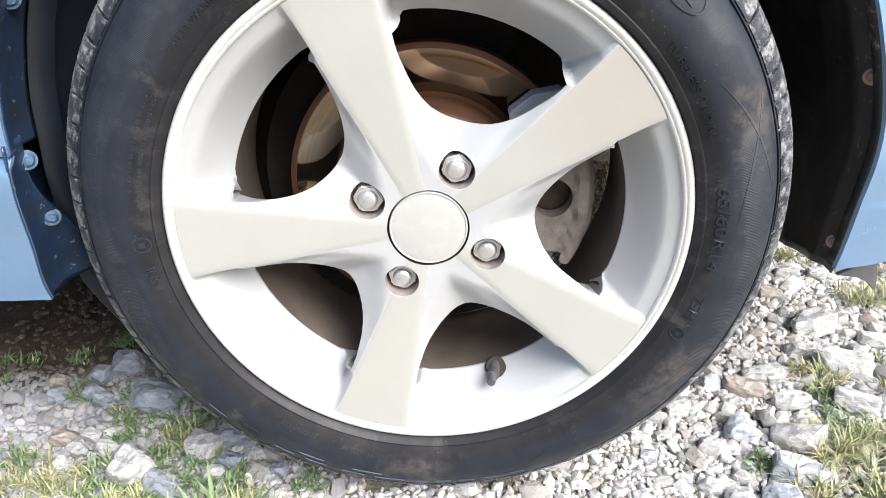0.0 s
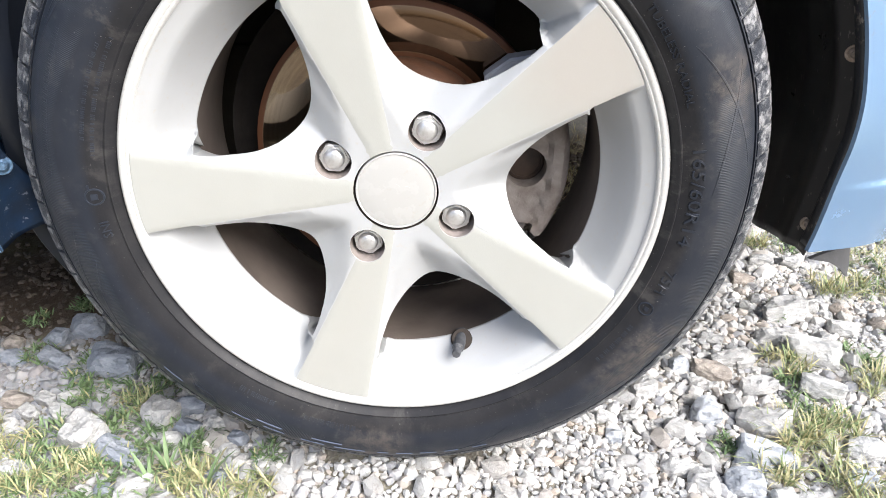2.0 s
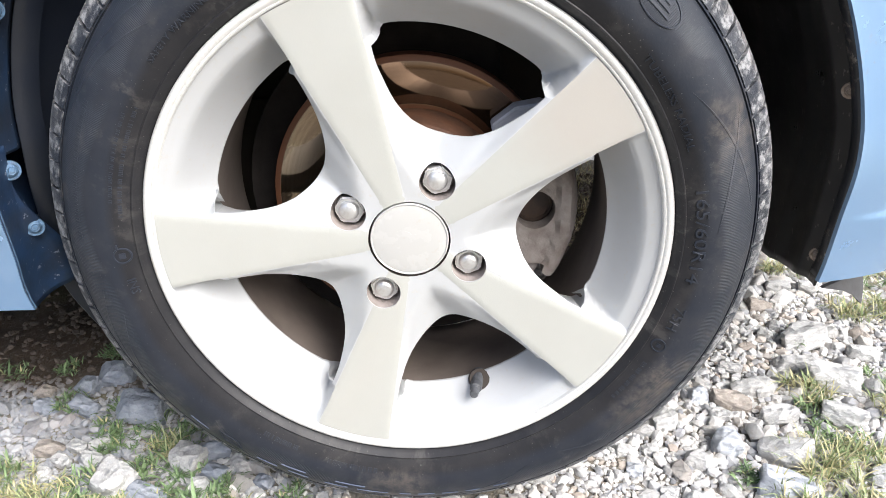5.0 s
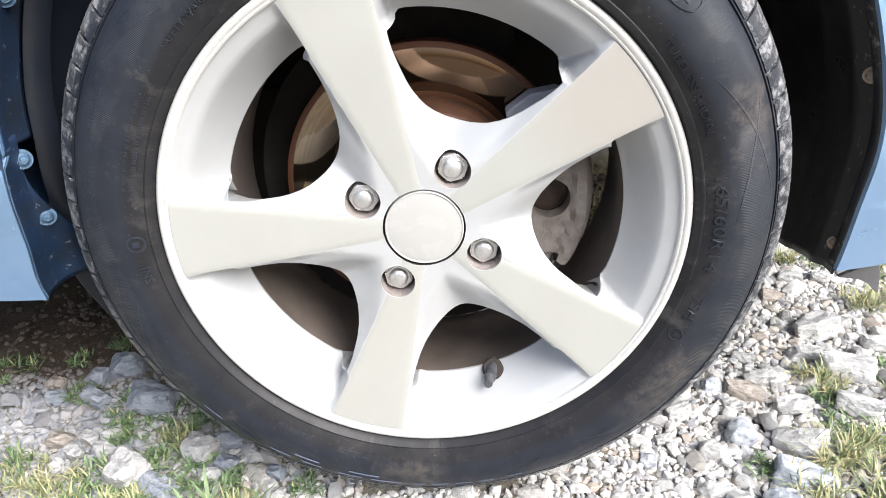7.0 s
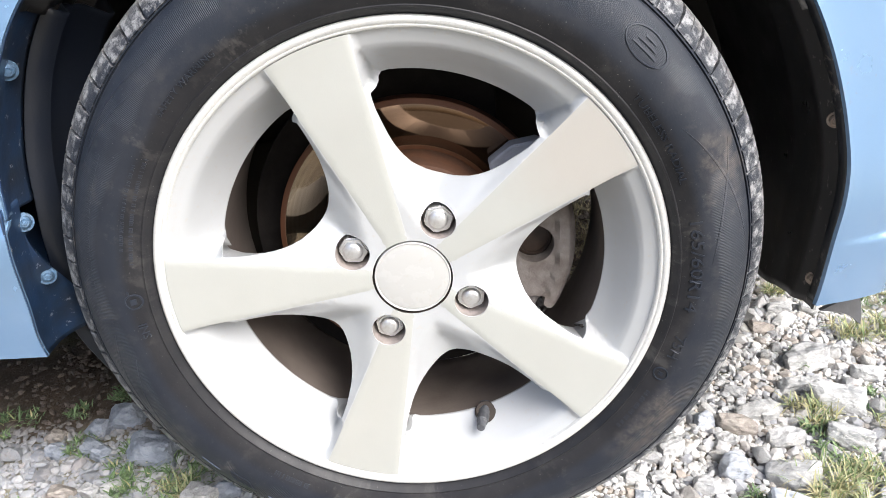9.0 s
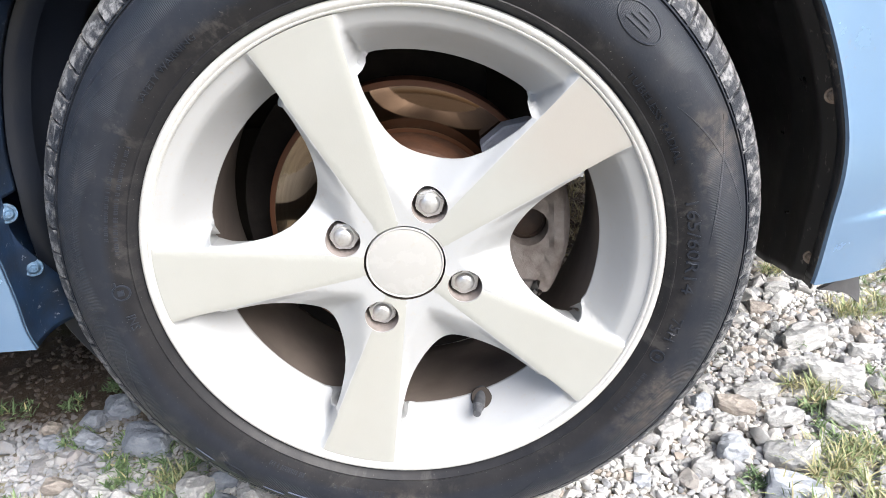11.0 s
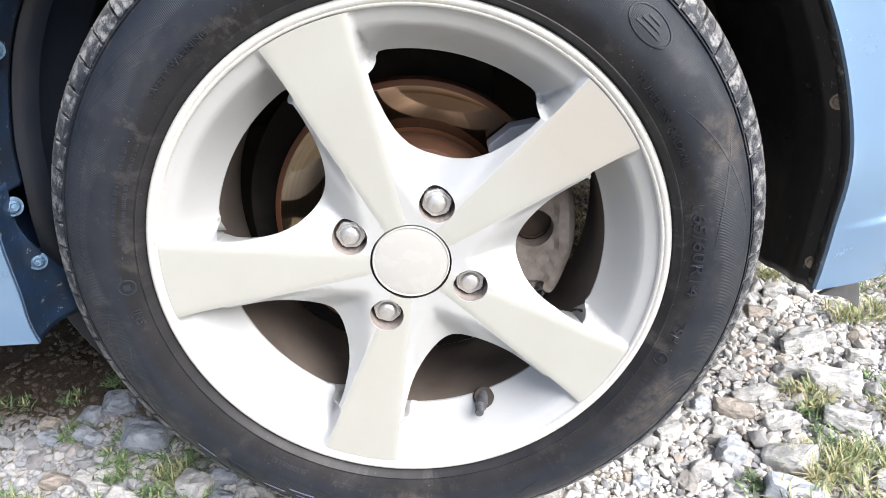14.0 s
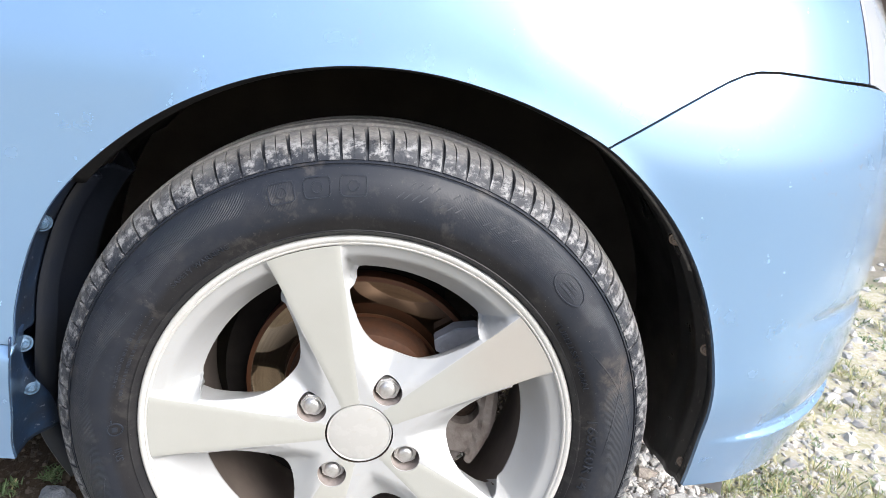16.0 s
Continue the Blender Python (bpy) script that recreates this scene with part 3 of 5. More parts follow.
    for key, ts in kinds.items():
        idx, verts, faces, mi, ln = {}, [], [], [], []
        for t, m in ts:
            mid = v[list(t)].mean(0)
            mr, mb, ma = spoke_local(mid[:1], mid[1:])
            face = int(ma[0] <= spoke_half(mb[0]) and mr[0] > 0.060)
            for i in t:
                if i not in idx:
                    idx[i] = len(verts)
                    verts.append(p3[i])
            faces.append(tuple(idx[i] for i in t))
            mi.append(m)
            ln += [nor[face][i] for i in t]
        ring_at = {}

        def rung(e, k):
            """Vertices of the wall behind the edge vertex e: a short step, then drawn back under the metal."""
            if k == 0:
                return idx[e]
            if (e, k) not in ring_at:
                pocket = np.hypot(*v[e]) < 0.0655
                y0 = p3[e][1]
                if pocket:
                    sh, y1 = (0.0, y0 + 0.0012) if k == 1 else (0.0, 0.034)
                else:
                    sh, y1 = (0.0, y0 + 0.0020) if k == 1 else (0.017, max(0.056, y0 + 0.012))
                ring_at[(e, k)] = len(verts)
                verts.append((v[e][0] + away[e][0] * sh, y1, v[e][1] + away[e][1] * sh))
            return ring_at[(e, k)]
        for e0, e1 in walls[key]:
            pocket = np.hypot(*v[[e0, e1]].mean(0)) < 0.0655
            for k in range(2):
                faces.append((rung(e1, k), rung(e0, k), rung(e0, k + 1), rung(e1, k + 1)))
                mi.append(2 if pocket and k == 1 else 1)
                q = [np.array(verts[i]) for i in faces[-1]]
                n = np.cross(q[1] - q[0], q[2] - q[0])
                n /= np.linalg.norm(n) + 1e-12
                ln += [n] * 4
        nm, lab = names.get(key, ("spoke", ""))
        ob = poly(nm, verts, faces, [MACHINED, SILVER, POCKET], wheel, lab, True, mi)
        ob.data.normals_split_custom_set([tuple(x) for x in ln])
    # floors of the nut pockets, nuts
    nut_mesh = None
    for c in nuts:
        bm = bmesh.new()
        bmesh.ops.create_circle(bm, cap_ends=True, radius=0.0136, segments=32, matrix=pose(c[0], 0.034, c[1], 90))
        part("pocket_floor", bm, POCKET, wheel, "dirty dark floor of a nut pocket")
        if nut_mesh is None:
            bm = bmesh.new()
            bmesh.ops.create_cone(bm, cap_ends=True, segments=6, radius1=0.0118, radius2=0.0118, depth=0.016, matrix=pose(0, 0, 0, 90))
            bmesh.ops.bevel(bm, geom=list(bm.edges), offset=0.0012, segments=2, affect="EDGES")
            bmesh.ops.transform(bm, matrix=Matrix.Translation((0, 0.0250, 0)), verts=bm.verts)
            dome = bm_lathe([(0.0001, 0.0126), (0.0046, 0.0128), (0.0062, 0.0135), (0.0074, 0.0152), (0.0080, 0.0178), (0.0083, 0.024)], 28, False)
            nut = part("lug_nut", bm_join(bm, dome), CHROME, wheel, "chromed wheel nut with a domed end")
            nut_mesh = nut.data
        else:
            nut = place("lug_nut", nut_mesh, [], wheel, "chromed wheel nut with a domed end")
        nut.location = (c[0], 0.0015, c[1])
        nut.rotation_euler = (0, radians(17 * (1 + nuts.index(c)) ), 0)


def centre_cap(wheel):
    ring = bm_lathe([(0.0314, 0.0128), (0.0311, 0.0145), (0.0305, 0.0165), (0.0298, 0.018)], 80, False)
    part("cap_groove", ring, BLACK, wheel, "dark gap round the centre cap")
    prof = [(0.0298, 0.020), (0.0298, 0.0124), (0.0295, 0.0118), (0.0290, 0.0116), (0.0285, 0.0118), (0.0282, 0.0124), (0.0268, 0.0121), (0.020, 0.0116), (0.010, 0.0113), (0.0001, 0.0112)]
    part("centre_cap", bm_lathe(prof, 80, False), CAP, wheel, "worn cream centre cap with flaking lacquer", True, 60)
    # worn emblem: a raised irregular patch with no lettering
    bm = bmesh.new()
    vs = []
    for i in range(40):
        t = 2 * math.pi * i / 40
        r = 0.0105 + 0.003 * math.cos(2 * t + 0.6) + 0.0012 * math.cos(3 * t)
        vs.append(bm.verts.new((r * math.cos(t), 0.01115, r * math.sin(t) * 0.8)))
    f = bm.faces.new(vs)
    ext = bmesh.ops.extrude_face_region(bm, geom=[f])
    bmesh.ops.translate(bm, verts=[g for g in ext["geom"] if isinstance(g, bmesh.types.BMVert)], vec=(0, -0.00005, 0))
    part("emblem", bm, CAP, wheel, "rubbed-off plain emblem")


def valve(wheel):
    prof = [(0.0001, -0.0300), (0.0032, -0.0300), (0.0037, -0.0290), (0.0037, -0.0225), (0.0042, -0.0220), (0.0042, -0.0205), (0.0050, -0.0198), (0.0054, -0.0100), (0.0068, -0.0040), (0.0070, 0.004)]
    m = Matrix.Translation((0.0520, 0.0440, -0.1510)) @ Vector((0.0052, 0.0290, -0.0022)).to_track_quat("Y", "Z").to_matrix().to_4x4()
    bm = bm_lathe(prof, 24, False)
    bmesh.ops.transform(bm, matrix=m, verts=bm.verts)
    part("valve_stem", bm, VALVE, wheel, "short black rubber tyre valve with cap")
    bm = bm_lathe([(0.0001, -0.0012), (0.0088, -0.0014), (0.0100, 0.001)], 24, False)
    bmesh.ops.transform(bm, matrix=Matrix.Translation((0.0524, 0.0366, -0.1482)) @ pose(0, 0, 0, -57), verts=bm.verts)
    part("valve_hole", bm, BLACK, wheel, "dark rim hole round the valve")


def rim(car):
    prof = [(0.1866, 0.0042), (0.1868, 0.0020), (0.1876, 0.0010), (0.1886, 0.0008), (0.1890, 0.0014), (0.1895, 0.0014), (0.1899, 0.0006), (0.1922, 0.0000), (0.1940, 0.0004), (0.1951, 0.0018), (0.1952, 0.0045), (0.1935, 0.0085), (0.1880, 0.0120),
            (0.1810, 0.0220), (0.1770, 0.0320), (0.1660, 0.0500), (0.1660, 0.0800), (0.1760, 0.0940), (0.1800, 0.1450), (0.1900, 0.1560), (0.1925, 0.1580), (0.1900, 0.1600), (0.1840, 0.1580),
            (0.1640, 0.1480), (0.1600, 0.1150), (0.1580, 0.0800), (0.1568, 0.0560), (0.1548, 0.0425), (0.1570, 0.0450), (0.1700, 0.0310), (0.1820, 0.0120)]
    v, f = lathe(prof, 200)
    n = len(prof)
    idx = []
    for i in range(200):
        for k in range(n):
            idx.append(0 if k < 11 else 1)
    ob = poly("wheel", v, f, [LIP, BARREL], car, "silver alloy wheel with five broad spokes and a black tyre", True, idx, 50)
    ob.location = (0, 0, HUB)
    return ob


# ---- the tyre ----
TYRE_PROFILE = [(0.1930, 0.0070), (0.1948, 0.0048), (0.1962, 0.0015), (0.1980, -0.0016), (0.1996, -0.0032), (0.2004, -0.0045), (0.2011, -0.0046), (0.2018, -0.0041), (0.2050, -0.0056), (0.2120, -0.0088), (0.2200, -0.0102),
                (0.2300, -0.0096), (0.2390, -0.0066), (0.2460, -0.0024), (0.2515, 0.0026), (0.2528, 0.0036), (0.2533, 0.0058), (0.2540, 0.0060), (0.2545, 0.0048), (0.2556, 0.0058), (0.2561, 0.0078), (0.2575, 0.0090)]


def sidewall(r):
    return float(np.interp(r, [p[0] for p in TYRE_PROFILE], [p[1] for p in TYRE_PROFILE]))


def tyre(wheel):
    half = TYRE_PROFILE + [(0.2600, 0.0110), (0.2648, 0.0190), (0.2690, 0.0290), (0.2735, 0.0375), (0.2758, 0.0450), (0.2766, 0.0500), (0.2768, 0.0535), (0.2735, 0.0540), (0.2735, 0.0560), (0.2776, 0.0565), (0.2786, 0.0575), (0.2792, 0.0680), (0.2720, 0.0688), (0.2720, 0.0735), (0.2794, 0.0742)]
    prof = half + [(r, 0.160 - y) for r, y in reversed(half)]
    v, f = lathe(prof, 240)
    ob = poly("tyre", v, f, [TYRE, TREAD], wheel, "black low-profile tyre with dusty ribbed sidewall", True, [0 if (k < 20 or k > 50) else 1 for _ in range(240) for k in range(len(prof))], 40)
    # shoulder blocks, each split by one narrow sipe
    outer = [(0.2568, 0.0066), (0.2612, 0.0098), (0.2676, 0.0158), (0.2724, 0.0240), (0.2748, 0.0325), (0.2760, 0.0405), (0.2768, 0.0470)]
    inner = [(0.2556, 0.0085), (0.2585, 0.0125), (0.2630, 0.0200), (0.2670, 0.0290), (0.2695, 0.0370), (0.2700, 0.0440), (0.2705, 0.0480)]
    taper = (1.0, 1.0, 0.985, 0.96, 0.94, 0.935, 0.94)
    nick = (0.0, 0.05, 0.45, 1.0, 1.0, 0.9, 0.3)
    count = 80
    step = 2 * math.pi / count
    meshes = []
    for kind in range(3):
        wide = (0.88, 0.90, 0.86)[kind]
        verts, faces = [], []
        n = len(outer)
        for lo, hi, deep in ((0.0, 0.475, 0), (0.525, 1.0, 1)):
            s = len(verts)
            slant = 0.22
            for u in (lo, hi):
                for ring in (outer, inner):
                    for k, (r, y) in enumerate(ring):
                        sweep = slant * (k / (n - 1)) ** 1.5
                        edge = u - 0.5
                        if abs(edge) < 0.1:
                            edge = math.copysign(0.032, edge) * nick[k]
                        t = (edge * wide * taper[k] + sweep) * step
                        verts.append((r * math.cos(t), y, r * math.sin(t)))
            q = lambda e, g, k: s + e * 2 * n + g * n + k
            for k in range(n - 1):
                faces.append((q(0, 0, k), q(0, 0, k + 1), q(1, 0, k + 1), q(1, 0, k)))
                faces.append((q(0, 1, k), q(0, 1, k + 1), q(0, 0, k + 1), q(0, 0, k)))
                faces.append((q(1, 0, k), q(1, 0, k + 1), q(1, 1, k + 1), q(1, 1, k)))
            faces.append((q(0, 0, 0), q(1, 0, 0), q(1, 1, 0), q(0, 1, 0)))
            faces.append((q(0, 0, n - 1), q(0, 1, n - 1), q(1, 1, n - 1), q(1, 0, n - 1)))
        bm = bmesh.new()
        bv = [bm.verts.new(p) for p in verts]
        for fc in faces:
            bm.faces.new([bv[i] for i in fc])
        bmesh.ops.recalc_face_normals(bm, faces=bm.faces)
        me = bpy.data.meshes.new("tread_block")
        bm.to_mesh(me)
        bm.free()
        me.polygons.foreach_set("use_smooth", [True] * len(me.polygons))
        me.set_sharp_from_angle(angle=radians(38))
        me.materials.append(TREAD)
        meshes.append(me)
    for i in range(count):
        b = place("tread_block", meshes[(i * 7 + i // 3) % 3], [], wheel)
        b.rotation_euler = (0, -step * i, 0)
    return ob


def on_sidewall(x, y, z, r0, a0, spin):
    """Bends flat writing round the wheel: x along, y outwards, z proud."""
    a = radians(a0) - spin * x / r0
    r = r0 + spin * y
    return (r * math.cos(a), sidewall(r) - z, r * math.sin(a))


def moulded(name, text, size, r0, a0, length, wheel, label, lift=0.0010):
    cu = bpy.data.curves.new(name, "FONT")
    cu.body, cu.size, cu.extrude, cu.resolution_u = text, size, 0.0005, 2
    tmp = new(name, cu)
    bpy.context.view_layer.update()
    me = bpy.data.meshes.new_from_object(tmp.evaluated_get(bpy.context.evaluated_depsgraph_get()))
    bpy.data.objects.remove(tmp)
    bpy.data.curves.remove(cu)
    xs = [v.co.x for v in me.vertices]
    k = length / max(xs)
    for v in me.vertices:
        v.co = on_sidewall(v.co.x * k, v.co.y, v.co.z + lift - 0.0005, r0, a0, 1)
    me.materials.clear()
    return place(name, me, [LETTER], wheel, label)


def bars(name, spans, r0, height, wheel, label, slant=0.0, up_by=0.0008, mat=None):
    """Plain raised bars along the sidewall, in place of writing that cannot be read."""
    bm = bmesh.new()
    for a0, a1 in spans:
        n = max(2, int(abs(a1 - a0) / 1.2) + 1)
        rows = []
        for i in range(n):
            a = radians(a0 + (a1 - a0) * i / (n - 1))
            col = []
            for r, up in ((r0, 0.0), (r0, up_by), (r0 + height, up_by), (r0 + height, 0.0)):
                t = a - slant * (r - r0) / r0
                col.append(bm.verts.new((r * math.cos(t), sidewall(r) - up + (0.0004 if up == 0 else 0), r * math.sin(t))))
            rows.append(col)
        for p, q in zip(rows[:-1], rows[1:]):
            for k in range(3):
                bm.faces.new((p[k], p[k + 1], q[k + 1], q[k]))
        for c in (rows[0], rows[-1]):
            bm.faces.new(c)
    return part(name, bm, mat or LETTER, wheel, label)


def outline(name, loop, width, wheel, label):
    """A raised closed line on the sidewall; loop holds (radius, angle)."""
    bm = bmesh.new()
    pts = [Vector((r * math.cos(radians(a)), 0, r * math.sin(radians(a)))) for r, a in loop]
    n = len(pts)
    cols = []
    for i in range(n):
        t = (pts[(i + 1) % n] - pts[i - 1]).normalized()
        s = Vector((t.z, 0, -t.x)) * width / 2
        col = []
        for k, (f, up) in enumerate(((-1.3, -0.0004), (-0.8, 0.0008), (0.8, 0.0008), (1.3, -0.0004))):
            p = pts[i] + s * f
            col.append(bm.verts.new((p.x, sidewall(math.hypot(p.x, p.z)) - up, p.z)))
        cols.append(col)
    for i in range(n):
        p, q = cols[i], cols[(i + 1) % n]
        for k in range(3):
            bm.faces.new((p[k], p[k + 1], q[k + 1], q[k]))
    return part(name, bm, LETTER, wheel, label)


def swoosh(a0, a1, r0, r1, bow, wheel):
    """A thin raised curve across the sidewall."""
    bm = bmesh.new()
    rows = []
    for i in range(25):
        t = i / 24
        a, r = radians(a0 + (a1 - a0) * t), r0 + (r1 - r0) * t + bow * math.sin(math.pi * t)
        w = 0.0006 * math.sin(math.pi * (0.08 + 0.84 * t))
        rows.append([bm.verts.new((q * math.cos(a), sidewall(q) - up, q * math.sin(a))) for q, up in ((r - 2.2 * w, -0.0002), (r - w, 0.0003), (r + w, 0.0003), (r + 2.2 * w, -0.0002))])
    for p, q in zip(rows[:-1], rows[1:]):
        for k in range(3):
            bm.faces.new((p[k], p[k + 1], q[k + 1], q[k]))
    return part("swoosh", bm, TYRE, wheel, "thin curved line on black rubber")


def oval(rc, ac, hr, ha, n=36):
    return [(rc + hr * math.sin(2 * math.pi * i / n), ac + ha * math.cos(2 * math.pi * i / n)) for i in range(n)]


def rounded_square(rc, ac, hr, ha):
    out = []
    for i in range(32):
        t = 2 * math.pi * i / 32
        c, s = math.cos(t), math.sin(t)
        out.append((rc + hr * math.copysign(abs(s) ** 0.35, s), ac + ha * math.copysign(abs(c) ** 0.35, c)))
    return out


def sidewall_marks(wheel):
    moulded("lettering", "TUBELESS RADIAL", 0.0068, 0.2070, 40.2, 0.0740, wheel, "small raised words in black rubber")
    moulded("lettering", "165/60R14", 0.0125, 0.2075, 12.2, 0.0760, wheel, "raised tyre size in black rubber")
    moulded("lettering", "75H", 0.0110, 0.2075, -14.6, 0.0200, wheel, "raised load index in black rubber")
    moulded("lettering", "SAFETY WARNING", 0.0060, 0.2110, 138.5, 0.0590, wheel, "small raised words in black rubber")
    moulded("lettering", "SNI", 0.0080, 0.2065, 188.2, 0.0125, wheel, "raised standard mark in black rubber")
    outline("ring_mark", oval(0.2105, 179.4, 0.0058, 1.6), 0.0012, wheel, "small raised ring on black rubber")
    bars("ring_bar", [(178.8, 180.0)], 0.2085, 0.004, wheel, "")
    bars("ring_stem", [(176.9, 177.8)], 0.2125, 0.0012, wheel, "")
    outline("ring_mark", oval(0.2095, -24.5, 0.0050, 1.35), 0.0010, wheel, "small raised ring on black rubber")
    bars("ring_bar", [(-24.9, -24.1)], 0.2080, 0.003, wheel, "")
    # a maker's badge as a plain oval with bars
    outline("badge_ring", oval(0.2350, 45.0, 0.0095, 4.3, 48), 0.0011, wheel, "raised plain oval badge on black rubber")
    bars("badge_bar", [(47.6, 42.4)], 0.2315, 0.0018, wheel, "")
    bars("badge_bar", [(47.0, 43.0)], 0.2352, 0.0018, wheel, "")
    bars("badge_bar", [(46.2, 43.8)], 0.2388, 0.0015, wheel, "")
    for a in (108.3, 101.4, 94.5):
        outline("box_mark", rounded_square(0.2385, a, 0.0078, 2.5), 0.0010, wheel, "raised rounded square on black rubber")
        outline("box_ring", oval(0.2385, a, 0.0040, 1.0, 24), 0.0009, wheel, "")
    for span in [(86.2, 85.9), (84.8, 84.5), (83.2, 82.9), (81.6, 81.3), (77.6, 77.3), (76.0, 75.7), (74.4, 74.1), (68.2, 67.9), (66.4, 66.1), (64.8, 64.5), (61.4, 61.1)]:
        bars("script_bar", [span], 0.2320, 0.0140, wheel, "raised slanted bar on black rubber", 0.9)
    # rows too worn to read
    rng = random.Random(8)
    for a0, a1, r0, h in ((171, 147, 0.2066, 0.0024), (168, 149, 0.2124, 0.0024), (176, 150, 0.2372, 0.0034), (-112, -100, 0.2110, 0.0042), (-128, -119, 0.2092, 0.0038), (-29.5, -41.5, 0.2076, 0.0030)):
        spans, a, way = [], a0, 1 if a1 > a0 else -1
        while (a1 - a) * way > 0.4:
            w = rng.uniform(0.14, 0.36)
            spans.append((a, a + way * w))
            a += way * (w + rng.choice((0.14, 0.18, 0.22, 0.6)))
        bars("small_print", spans, r0, h, wheel, "row of small worn raised bars on black rubber", 0.0, 0.0003)
    # thin raised lines round the foot of the tyre, rubbed grey
    for a0, a1, r0 in ((-142, -137.5, 0.24), (-126, -121.5, 0.24), (-119, -114.5, 0.24), (-111, -106, 0.24), (-104, -97.5, 0.24), (-95, -92.6, 0.24), (-91, -87.6, 0.24), (-86, -82.6, 0.24), (-81, -78, 0.24), (-75, -72, 0.24), (-121, -115.5, 0.2335), (-109, -102.5, 0.2335)):
        bars("rubbed_line", [(a0, a1)], r0, 0.0011, wheel, "thin raised line rubbed grey", 0.0, 0.0009, SCUFFED)
    outline("panel_mark", dense([(0.2330, -136.0), (0.2330, -131.5), (0.2400, -129.5), (0.2400, -134.0)], 0.8, True), 0.0008, wheel, "raised slanted outline on black rubber")
    for a0, a1, r0, r1, bow in ((151, 127, 0.2490, 0.2330, 0.0035), (155, 133, 0.2490, 0.2265, 0.0035), (30, 6, 0.2215, 0.2485, 0.003), (24, 2, 0.2485, 0.2220, -0.003), (-36, -58, 0.2480, 0.2240, 0.003),
                                (212, 192, 0.2485, 0.2250, 0.003), (206, 186, 0.2490, 0.2330, 0.003), (-66, -86, 0.2240, 0.2480, 0.003), (236, 222, 0.2480, 0.2260, 0.003)):
        swoosh(a0, a1, r0, r1, bow, wheel)


wheel = rim(car)
wheel_face(wheel)
centre_cap(wheel)
valve(wheel)
tyre(wheel)
sidewall_marks(wheel)


# ---- the brake behind the spokes ----
def sector(r0, r1, a0, a1, y0, y1, n=24, bevel=0.0015):
    """A solid arc-shaped block."""
    bm = bmesh.new()
    cols = []
    for i in range(n + 1):
        a = radians(a0 + (a1 - a0) * i / n)
        cols.append([bm.verts.new((r * math.cos(a), y, r * math.sin(a))) for r, y in ((r0, y0), (r1, y0), (r1, y1), (r0, y1))])
    for p, q in zip(cols[:-1], cols[1:]):
        for k in range(4):
            bm.faces.new((p[k], p[(k + 1) % 4], q[(k + 1) % 4], q[k]))
    bm.faces.new(cols[0])
    bm.faces.new(cols[-1])
    bmesh.ops.recalc_face_normals(bm, faces=bm.faces)
    if bevel:
        es = [e for e in bm.edges if e.calc_face_angle(0) > 0.6]
        bmesh.ops.bevel(bm, geom=es, offset=bevel, segments=2, affect="EDGES")
    return bm


